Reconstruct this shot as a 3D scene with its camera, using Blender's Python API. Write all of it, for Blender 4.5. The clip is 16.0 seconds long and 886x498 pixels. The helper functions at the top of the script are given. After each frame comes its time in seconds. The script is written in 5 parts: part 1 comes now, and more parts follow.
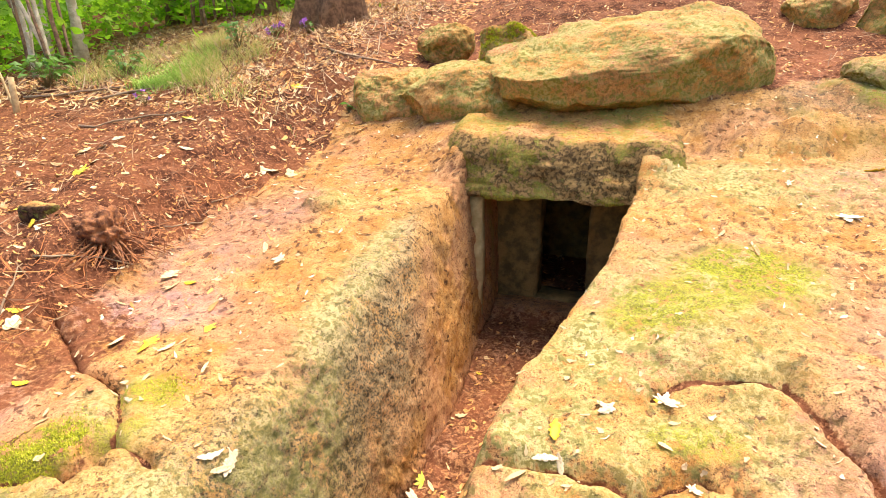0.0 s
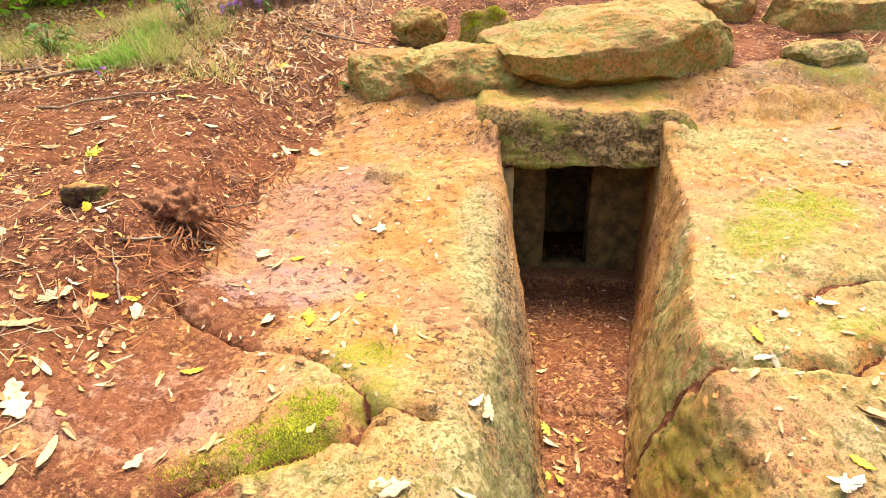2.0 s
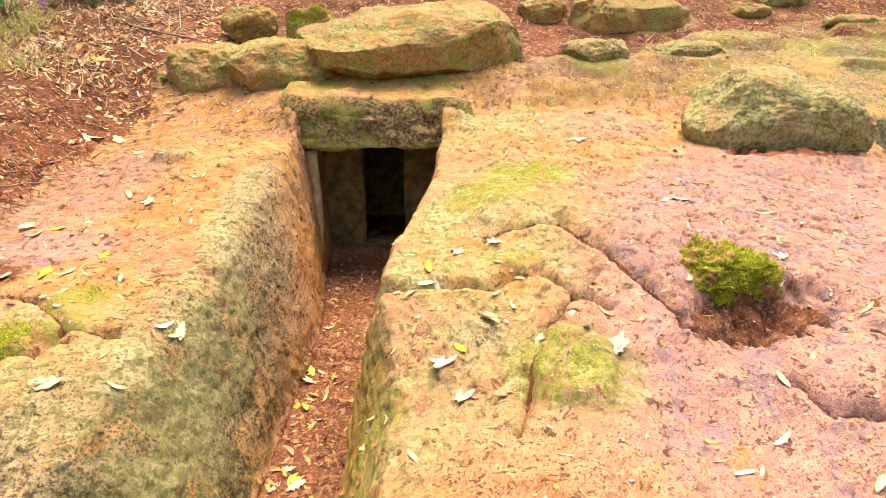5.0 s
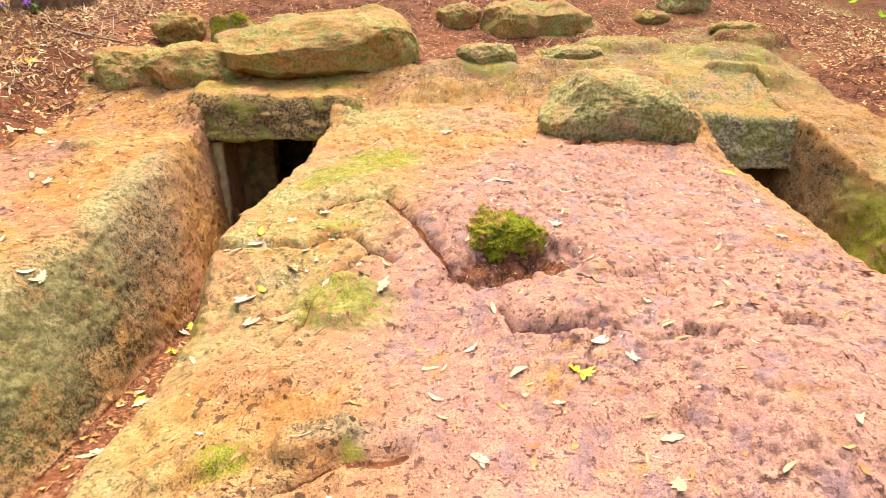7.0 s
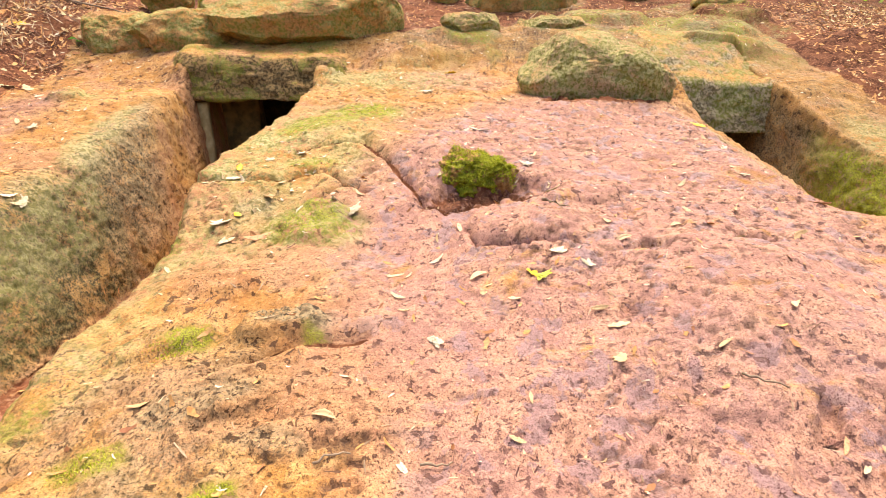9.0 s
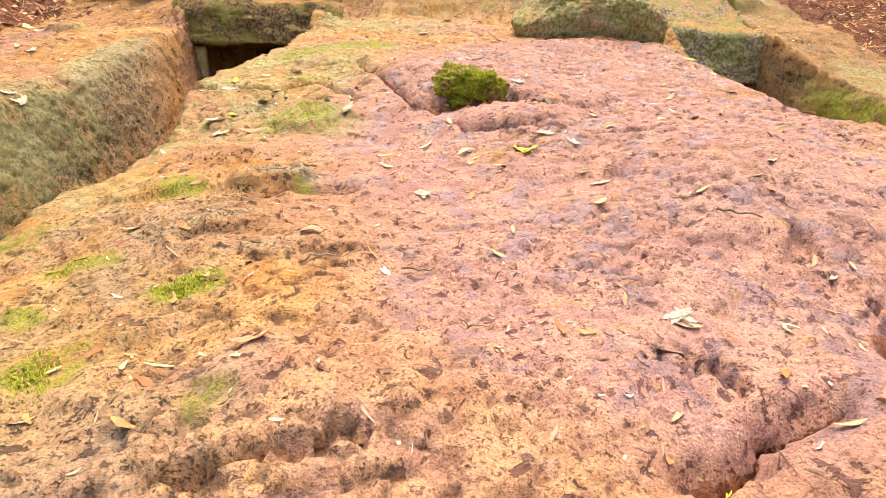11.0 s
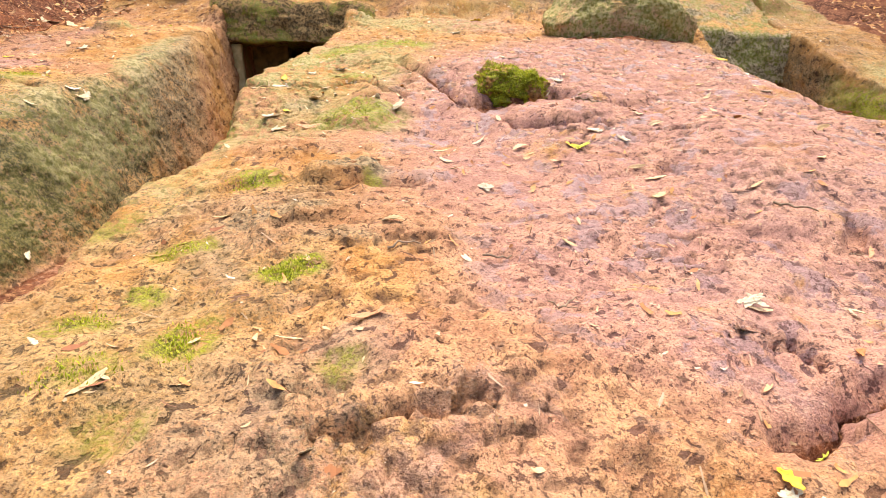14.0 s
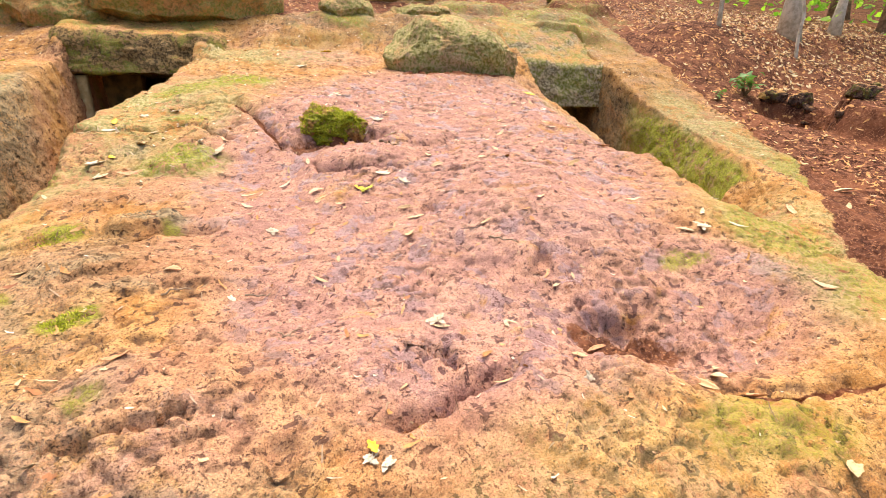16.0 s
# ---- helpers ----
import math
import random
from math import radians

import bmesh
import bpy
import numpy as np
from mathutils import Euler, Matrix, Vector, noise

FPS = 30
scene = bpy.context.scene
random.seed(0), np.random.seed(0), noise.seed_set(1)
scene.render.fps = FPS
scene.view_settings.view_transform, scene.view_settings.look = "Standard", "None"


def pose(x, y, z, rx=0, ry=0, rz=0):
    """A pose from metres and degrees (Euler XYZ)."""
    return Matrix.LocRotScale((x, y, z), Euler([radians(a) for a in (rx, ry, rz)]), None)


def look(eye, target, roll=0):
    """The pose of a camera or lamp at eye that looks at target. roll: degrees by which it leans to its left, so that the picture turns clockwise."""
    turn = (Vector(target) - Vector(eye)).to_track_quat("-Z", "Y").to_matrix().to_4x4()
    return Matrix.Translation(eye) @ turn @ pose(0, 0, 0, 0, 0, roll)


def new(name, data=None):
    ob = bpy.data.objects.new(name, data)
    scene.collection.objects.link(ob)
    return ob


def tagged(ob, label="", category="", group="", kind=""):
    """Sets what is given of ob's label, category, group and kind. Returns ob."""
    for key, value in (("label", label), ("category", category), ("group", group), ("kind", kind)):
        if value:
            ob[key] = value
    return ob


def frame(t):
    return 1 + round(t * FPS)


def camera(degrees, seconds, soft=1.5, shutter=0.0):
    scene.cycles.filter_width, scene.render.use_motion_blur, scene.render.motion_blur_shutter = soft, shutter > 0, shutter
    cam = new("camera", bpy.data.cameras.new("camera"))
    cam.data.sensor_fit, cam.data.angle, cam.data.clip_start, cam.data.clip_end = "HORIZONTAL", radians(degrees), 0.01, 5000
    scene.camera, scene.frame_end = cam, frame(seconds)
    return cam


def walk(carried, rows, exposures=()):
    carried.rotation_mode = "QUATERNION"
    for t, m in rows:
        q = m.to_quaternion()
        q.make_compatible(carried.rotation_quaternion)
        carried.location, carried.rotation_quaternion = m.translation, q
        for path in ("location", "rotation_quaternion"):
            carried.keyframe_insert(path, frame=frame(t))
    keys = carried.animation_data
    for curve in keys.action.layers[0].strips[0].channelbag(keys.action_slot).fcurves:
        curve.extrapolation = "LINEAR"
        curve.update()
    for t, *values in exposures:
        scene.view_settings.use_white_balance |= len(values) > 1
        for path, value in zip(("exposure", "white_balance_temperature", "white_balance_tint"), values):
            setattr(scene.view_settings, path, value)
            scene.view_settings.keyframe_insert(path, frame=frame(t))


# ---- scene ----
cam = camera(79.7, 16.0, soft=0.85)
METRES, EYE, TILT, LEAN, TURN = 7.0, 1.96, -17.0, 0.0, 20.0
ROWS = [
    (0.0, 0.0, 0.0, 0.0, 0.0, 0.0, -0.0),
    (0.5, -0.0578, 0.0051, 0.0036, -0.51, -0.01, -0.03),
    (1.0, -0.1325, 0.0113, 0.0028, -3.78, 0.03, 1.05),
    (1.5, -0.1938, 0.0184, -0.0142, -9.49, 0.01, 2.86),
    (2.0, -0.216, 0.0177, -0.0292, -14.7, -0.25, 4.51),
    (2.5, -0.2223, 0.0122, -0.0398, -19.79, -0.65, 6.13),
    (3.0, -0.2181, 0.0033, -0.0439, -21.32, -0.77, 6.61),
    (3.5, -0.1895, -0.0161, -0.0495, -21.87, -0.79, 6.77),
    (4.0, -0.155, -0.0386, -0.0616, -22.16, -0.8, 6.87),
    (4.5, -0.1227, -0.0678, -0.0714, -22.37, -0.85, 6.94),
    (7.0, 0.0197, -0.2593, -0.1338, -23.11, -0.88, 7.02),
    (7.5, 0.0288, -0.2803, -0.1507, -23.22, -0.89, 7.03),
    (8.0, 0.0312, -0.2875, -0.1665, -23.34, -0.94, 7.0),
    (8.5, 0.0274, -0.2842, -0.1763, -23.45, -0.93, 6.96),
    (9.0, 0.0273, -0.2815, -0.2019, -23.49, -0.9, 6.9),
    (9.5, 0.0332, -0.2878, -0.2365, -23.54, -0.89, 6.83),
    (10.0, 0.0337, -0.2893, -0.277, -23.58, -0.86, 6.77),
    (12.5, -0.0113, -0.2829, -0.2981, -23.4, -1.02, 6.41),
    (13.0, -0.0189, -0.2828, -0.3025, -23.32, -0.96, 6.33),
    (13.5, -0.0201, -0.2835, -0.305, -22.58, -0.94, 6.04),
    (14.0, -0.0205, -0.2917, -0.2945, -22.82, -1.01, 6.11),
    (14.5, -0.0162, -0.3146, -0.2797, -22.95, -1.0, 6.12),
    (15.0, -0.0044, -0.3508, -0.2743, -24.71, -1.16, 6.68),
    (15.5, 0.0156, -0.3793, -0.2744, -29.3, -1.68, 8.08),
    (16.0, 0.0341, -0.4067, -0.2826, -32.26, -2.09, 8.94),
]
walk(cam, [(t, pose(0, 0, EYE, TILT, LEAN, TURN) @ pose(METRES * x, METRES * y, METRES * z, 90 + pitch, roll, yaw)) for t, x, y, z, yaw, pitch, roll in ROWS],
     exposures=((0.0, 1.56, 7000, 10), (2.0, 1.52, 7050, 10), (4.5, 1.48, 6900, 10), (8.0, 1.34, 6850, 10), (13.0, 1.19, 6550, 10), (16.0, 1.20, 6650, 10)))

# ---- light ----
world = bpy.data.worlds.new("world")
scene.world = world
world.use_nodes = True
wn = world.node_tree
wn.nodes.clear()
sky = wn.nodes.new("ShaderNodeTexSky")
sky.sky_type, sky.sun_disc = "NISHITA", False
sky.sun_elevation, sky.sun_rotation = radians(71), radians(18)
sky.air_density, sky.dust_density, sky.ozone_density = 1.0, 4.0, 0.0
wbg = wn.nodes.new("ShaderNodeBackground")
wbg.inputs["Strength"].default_value = 0.15
wout = wn.nodes.new("ShaderNodeOutputWorld")
wn.links.new(sky.outputs[0], wbg.inputs["Color"])
wn.links.new(wbg.outputs[0], wout.inputs["Surface"])
sun = new("sun", bpy.data.lights.new("sun", "SUN"))
sun.data.energy, sun.data.angle, sun.data.color = 2.4, radians(45), (1.0, 0.91, 0.78)
sun.matrix_world = look((1.5, 4.5, 14), (0, 0, 0))

# ---- materials ----
def shader(name):
    m = bpy.data.materials.new(name)
    m.use_nodes = True
    nt = m.node_tree
    return m, nt, nt.nodes["Principled BSDF"]


def link(nt, a, b):
    nt.links.new(a, b)


def noise_node(nt, scale, detail=4.0, rough=0.6, vec=None, warp=0.0):
    n = nt.nodes.new("ShaderNodeTexNoise")
    n.inputs["Scale"].default_value, n.inputs["Detail"].default_value = scale, detail
    n.inputs["Roughness"].default_value, n.inputs["Distortion"].default_value = rough, warp
    if vec:
        link(nt, vec, n.inputs["Vector"])
    return n.outputs["Fac"]


def band(nt, fac, lo, hi, a=0.0, b=1.0):
    n = nt.nodes.new("ShaderNodeMapRange")
    n.interpolation_type = "SMOOTHSTEP"
    link(nt, fac, n.inputs["Value"])
    for key, v in (("From Min", lo), ("From Max", hi), ("To Min", a), ("To Max", b)):
        n.inputs[key].default_value = v
    return n.outputs["Result"]


def calc(nt, op, a, b):
    n = nt.nodes.new("ShaderNodeMath")
    n.operation = op
    for i, v in enumerate((a, b)):
        if isinstance(v, (int, float)):
            n.inputs[i].default_value = v
        else:
            link(nt, v, n.inputs[i])
    return n.outputs[0]


def blend(nt, fac, a, b):
    n = nt.nodes.new("ShaderNodeMix")
    n.data_type = "RGBA"
    for key, v in ((0, fac), (6, a), (7, b)):
        if isinstance(v, (int, float)):
            n.inputs[key].default_value = v
        elif isinstance(v, tuple):
            n.inputs[key].default_value = (*v, 1.0)
        else:
            link(nt, v, n.inputs[key])
    return n.outputs[2]


def bump(nt, bsdf, height, strength, distance, prior=None):
    n = nt.nodes.new("ShaderNodeBump")
    n.inputs["Strength"].default_value, n.inputs["Distance"].default_value = strength, distance
    link(nt, height, n.inputs["Height"])
    if prior:
        link(nt, prior, n.inputs["Normal"])
    link(nt, n.outputs[0], bsdf.inputs["Normal"])
    return n.outputs[0]


def attribute(nt, name):
    n = nt.nodes.new("ShaderNodeAttribute")
    n.attribute_name = name
    return n.outputs["Fac"]


def place(nt):
    return nt.nodes.new("ShaderNodeNewGeometry").outputs["Position"]


TUFF, TUFF_PALE, TUFF_DARK = (0.44, 0.200, 0.047), (0.56, 0.295, 0.09), (0.135, 0.058, 0.020)
PINK, PINK_DARK = (0.41, 0.205, 0.152), (0.155, 0.068, 0.054)
MOSS, MOSS_DARK, LICHEN = (0.33, 0.33, 0.012), (0.12, 0.115, 0.012), (0.50, 0.43, 0.19)
SOIL, SOIL_DARK = (0.180, 0.068, 0.034), (0.062, 0.022, 0.013)
GREY = (0.33, 0.245, 0.13)


def rock_material(name, masks, crust=0.0, mossiness=1.0, pale=0.0, tone=((0.27, 0.155, 0.055), (0.075, 0.048, 0.018))):
    """Weathered orange tuff. With masks, the sheet's own patches of soil, moss, lichen and damp pink rock."""
    m, nt, bsdf = shader(name)
    pos = place(nt)
    big, mid = noise_node(nt, 1.3, 5, 0.6, pos), noise_node(nt, 6.0, 6, 0.68, pos, 0.4)
    fine, grit = noise_node(nt, 30.0, 5, 0.65, pos, 0.3), noise_node(nt, 150.0, 3, 0.7, pos)
    pock, speck = noise_node(nt, 19.0, 4, 0.62, pos, 0.5), noise_node(nt, 76.0, 3, 0.62, pos, 0.3)
    patch = noise_node(nt, 3.2, 7, 0.70, pos, 0.6)
    mixed = calc(nt, "ADD", calc(nt, "MULTIPLY", mid, 0.5), calc(nt, "MULTIPLY", fine, 0.5))
    # small holes and specks: sunk by the bump, their shade painted in as dark colour
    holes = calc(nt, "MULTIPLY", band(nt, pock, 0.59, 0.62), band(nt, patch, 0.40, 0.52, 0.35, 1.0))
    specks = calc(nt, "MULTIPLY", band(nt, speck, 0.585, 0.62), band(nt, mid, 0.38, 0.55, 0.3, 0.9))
    bright = band(nt, speck, 0.43, 0.37, 0.0, 0.6 if masks else 0.75)
    col = blend(nt, band(nt, mid, 0.42, 0.56), TUFF, TUFF_PALE)
    col = blend(nt, band(nt, big, 0.48, 0.58, 0.0, 0.40), col, PINK)
    col = blend(nt, band(nt, patch, 0.53, 0.57, 0.0, 0.45), col, (0.36, 0.14, 0.035))
    col = blend(nt, bright, col, (0.60, 0.34, 0.13))
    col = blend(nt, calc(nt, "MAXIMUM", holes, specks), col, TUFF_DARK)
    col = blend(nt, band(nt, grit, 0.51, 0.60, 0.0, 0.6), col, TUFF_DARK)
    soil = None
    if masks:
        pink = calc(nt, "MULTIPLY", attribute(nt, "damp"), band(nt, noise_node(nt, 3.0, 6, 0.7, pos, 0.5), 0.30, 0.44))
        pcol = blend(nt, band(nt, mid, 0.44, 0.56), PINK, (0.52, 0.26, 0.165))
        pcol = blend(nt, bright, pcol, (0.60, 0.35, 0.23))
        # wet film, smoother than the rock; sky reflection painted in as a lavender tint
        film_sheen = band(nt, noise_node(nt, 5.5, 6, 0.62, pos, 0.4), 0.545, 0.575)
        pcol = blend(nt, calc(nt, "MULTIPLY", film_sheen, 0.8), pcol, (0.31, 0.175, 0.165))
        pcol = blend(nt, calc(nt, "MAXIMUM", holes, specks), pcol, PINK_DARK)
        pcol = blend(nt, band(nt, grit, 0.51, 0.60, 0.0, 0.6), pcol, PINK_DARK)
        col = blend(nt, pink, col, pcol)
        # shade in pits and along ledge feet, painted as dark brown
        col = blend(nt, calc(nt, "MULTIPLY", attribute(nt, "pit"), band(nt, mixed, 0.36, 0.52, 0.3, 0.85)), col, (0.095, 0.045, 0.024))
        grey = calc(nt, "MULTIPLY", attribute(nt, "grey"), band(nt, calc(nt, "ADD", calc(nt, "MULTIPLY", patch, 0.4), calc(nt, "MULTIPLY", speck, 0.6)), 0.42, 0.50, 0.0, 0.9))
        gcol = blend(nt, band(nt, fine, 0.46, 0.56), GREY, (0.16, 0.118, 0.06))
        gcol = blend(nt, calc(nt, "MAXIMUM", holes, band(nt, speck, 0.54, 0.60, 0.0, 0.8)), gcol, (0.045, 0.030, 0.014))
        col = blend(nt, grey, col, gcol)
        crusted = calc(nt, "MULTIPLY", attribute(nt, "stain"), band(nt, calc(nt, "ADD", calc(nt, "MULTIPLY", patch, 0.55), calc(nt, "MULTIPLY", fine, 0.45)), 0.44, 0.52, 0.40, 0.95))
        col = blend(nt, crusted, col, blend(nt, band(nt, speck, 0.42, 0.56), (0.15, 0.115, 0.04), (0.032, 0.026, 0.010)))
        lich = calc(nt, "MULTIPLY", attribute(nt, "lichen"), band(nt, calc(nt, "ADD", calc(nt, "MULTIPLY", patch, 0.5), calc(nt, "MULTIPLY", fine, 0.5)), 0.445, 0.53, 0.0, 0.9))
        mossy = calc(nt, "MULTIPLY", attribute(nt, "moss"), band(nt, mixed, 0.40, 0.52))
        soil = attribute(nt, "soil")
        soil = band(nt, calc(nt, "ADD", soil, calc(nt, "MULTIPLY", calc(nt, "SUBTRACT", mixed, 0.5), 1.3)), 0.40, 0.62)
    else:
        lich = band(nt, calc(nt, "ADD", calc(nt, "MULTIPLY", patch, 0.5), calc(nt, "MULTIPLY", fine, 0.5)), 0.53 - 0.07 * pale, 0.60 - 0.07 * pale, 0.0, 0.85)
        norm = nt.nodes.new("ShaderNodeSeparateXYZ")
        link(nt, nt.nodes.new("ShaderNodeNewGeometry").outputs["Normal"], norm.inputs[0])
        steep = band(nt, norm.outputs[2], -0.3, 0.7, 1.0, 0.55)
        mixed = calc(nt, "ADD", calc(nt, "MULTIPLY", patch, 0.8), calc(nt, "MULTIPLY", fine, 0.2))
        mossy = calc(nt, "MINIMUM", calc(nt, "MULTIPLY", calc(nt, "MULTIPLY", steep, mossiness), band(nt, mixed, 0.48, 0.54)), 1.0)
        # steep faces take the crust's tone; on the lintel it also paints in shade
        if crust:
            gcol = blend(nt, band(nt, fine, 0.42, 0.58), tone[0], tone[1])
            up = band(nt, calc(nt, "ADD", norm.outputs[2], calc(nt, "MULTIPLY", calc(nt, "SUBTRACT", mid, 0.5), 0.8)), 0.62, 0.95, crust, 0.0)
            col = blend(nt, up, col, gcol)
    mcol = blend(nt, band(nt, calc(nt, "ADD", calc(nt, "MULTIPLY", grit, 0.6), calc(nt, "MULTIPLY", speck, 0.4)), 0.43, 0.56), MOSS_DARK, MOSS)
    col = blend(nt, lich, col, blend(nt, band(nt, fine, 0.45, 0.56), LICHEN, (0.23, 0.21, 0.06)))
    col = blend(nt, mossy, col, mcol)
    if soil:
        scol = blend(nt, band(nt, mid, 0.40, 0.60), SOIL_DARK, SOIL)
        scol = blend(nt, band(nt, noise_node(nt, 45.0, 5, 0.75, pos), 0.53, 0.62, 0.0, 0.85), scol, (0.40, 0.185, 0.088))
        scol = blend(nt, band(nt, noise_node(nt, 1.1, 4, 0.6, pos), 0.48, 0.60, 0.0, 0.45), scol, (0.25, 0.09, 0.04))
        col = blend(nt, soil, col, scol)
    link(nt, col, bsdf.inputs["Base Color"])
    rough = band(nt, mid, 0.35, 0.65, 0.95, 0.75)
    if masks:
        shine = calc(nt, "ADD", calc(nt, "MULTIPLY", attribute(nt, "wet"), 0.62), calc(nt, "MULTIPLY", calc(nt, "MULTIPLY", attribute(nt, "damp"), film_sheen), 0.50))
        rough = calc(nt, "MAXIMUM", calc(nt, "SUBTRACT", rough, shine), 0.12)
    link(nt, rough, bsdf.inputs["Roughness"])
    if soil:
        link(nt, band(nt, soil, 0.2, 0.8, 0.30, 0.06), bsdf.inputs["Specular IOR Level"])
    else:
        bsdf.inputs["Specular IOR Level"].default_value = 0.2
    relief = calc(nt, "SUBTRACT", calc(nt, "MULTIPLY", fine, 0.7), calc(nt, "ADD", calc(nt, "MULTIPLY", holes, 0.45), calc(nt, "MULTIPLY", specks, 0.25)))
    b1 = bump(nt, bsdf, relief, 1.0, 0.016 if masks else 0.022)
    bump(nt, bsdf, grit, 1.0, 0.006, b1)
    return m


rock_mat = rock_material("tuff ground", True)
boulder_mat = rock_material("tuff boulder", False, 0.45, 0.32, 0.85, ((0.54, 0.30, 0.08), (0.24, 0.14, 0.038)))
# dark front and underside: weathered crust with some shade put into the colour
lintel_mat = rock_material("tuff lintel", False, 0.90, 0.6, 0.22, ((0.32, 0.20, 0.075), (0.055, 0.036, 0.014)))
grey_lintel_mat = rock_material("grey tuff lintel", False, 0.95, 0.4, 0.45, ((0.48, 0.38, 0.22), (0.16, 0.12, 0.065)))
block_mat = rock_material("grey tuff block", False, 0.45, 0.25, 1.2, ((0.56, 0.46, 0.25), (0.24, 0.19, 0.085)))


def plain_material(name, a, b, scale=25.0, rough=0.85, depth=0.004):
    m, nt, bsdf = shader(name)
    pos = place(nt)
    n = noise_node(nt, scale, 5, 0.65, pos)
    col = blend(nt, band(nt, n, 0.35, 0.65), a, b)
    link(nt, col, bsdf.inputs["Base Color"])
    bsdf.inputs["Roughness"].default_value = rough
    bump(nt, bsdf, noise_node(nt, scale * 2.5, 4, 0.7, pos), 0.7, depth)
    return m

from mathutils.bvhtree import BVHTree


# ---- the ground: one sheet of rock and soil, with two sunken passages ----
def lattice(ix, iy, iz, seed):
    h = (ix * 374761393 + iy * 668265263 + iz * 2147483647 + seed * 1274126177) & 0xFFFFFFFF
    h = ((h ^ (h >> 13)) * 1103515245) & 0xFFFFFFFF
    h = ((h ^ (h >> 16)) * 668265263) & 0xFFFFFFFF
    return ((h ^ (h >> 15)) & 0xFFFFFF) / float(0xFFFFFF) * 2 - 1


def vnoise(x, y, z, seed=0):
    """Smooth value noise from -1 to 1 for arrays."""
    x, y, z = np.broadcast_arrays(np.asarray(x, float), np.asarray(y, float), np.asarray(z, float))
    ix, iy, iz = (np.floor(a).astype(np.int64) for a in (x, y, z))
    fx, fy, fz = x - ix, y - iy, z - iz
    fx, fy, fz = (f * f * f * (f * (f * 6 - 15) + 10) for f in (fx, fy, fz))
    out = 0
    for dx in (0, 1):
        for dy in (0, 1):
            for dz in (0, 1):
                w = (fx if dx else 1 - fx) * (fy if dy else 1 - fy) * (fz if dz else 1 - fz)
                out = out + w * lattice(ix + dx, iy + dy, iz + dz, seed)
    return out


def fbm(x, y, z, octaves=4, gain=0.5, seed=0):
    s, a = 0, 1.0
    for o in range(octaves):
        k = 2.03 ** o
        s = s + a * vnoise(x * k + 7.1 * o, y * k + 3.7 * o, z * k + 1.3 * o, seed + o)
        a *= gain
    return s


def ss(v, a, b):
    t = np.clip((v - a) / (b - a), 0, 1)
    return t * t * (3 - 2 * t)


def dome(x, y, cx, cy, rx, ry, turn=0.0):
    c, s = math.cos(radians(turn)), math.sin(radians(turn))
    u, v = (x - cx) * c + (y - cy) * s, -(x - cx) * s + (y - cy) * c
    return np.exp(-((u / rx) ** 2 + (v / ry) ** 2))


def near_line(x, y, pts):
    """Distance to a broken line in plan."""
    d = np.full(np.shape(x), 9.0)
    for (ax, ay), (bx, by) in zip(pts, pts[1:]):
        vx, vy = bx - ax, by - ay
        t = np.clip(((x - ax) * vx + (y - ay) * vy) / (vx * vx + vy * vy), 0, 1)
        d = np.minimum(d, np.hypot(x - ax - t * vx, y - ay - t * vy))
    return d


# passage walls: x at the top and foot of each side, along y
KEY_Y = (-3.5, -0.5, 0.3, 1.0, 1.7, 2.1, 2.8, 3.3, 4.3, 5.2)
P1_LT = (-1.75, -1.70, -1.62, -1.56, -1.50, -1.48, -1.42, -1.38, -1.36, -1.36)
P1_LB = (-1.15, -1.12, -1.12, -1.10, -1.08, -1.08, -1.06, -1.06, -1.20, -1.22)
P1_RB = (-0.75, -0.72, -0.70, -0.70, -0.68, -0.62, -0.45, -0.30, -0.02, 0.18)
P1_RT = (-0.50, -0.46, -0.47, -0.36, -0.44, -0.40, -0.16, -0.06, 0.06, 0.26)
KEY2_Y = (-3.5, 0.6, 1.2, 2.0, 3.0, 4.2, 5.2)
P2_LT = (3.95, 4.05, 4.15, 4.18, 4.24, 4.20, 4.15)
P2_LB = (4.20, 4.25, 4.35, 4.38, 4.42, 4.40, 4.35)
P2_RB = (4.35, 4.50, 4.85, 5.10, 5.25, 5.30, 5.35)
P2_RT = (4.60, 4.80, 5.12, 5.38, 5.45, 5.42, 5.45)


def along(y, values, keys=KEY_Y):
    w = 0.12
    return (np.interp(y - w, keys, values) + np.interp(y, keys, values) + np.interp(y + w, keys, values)) / 3


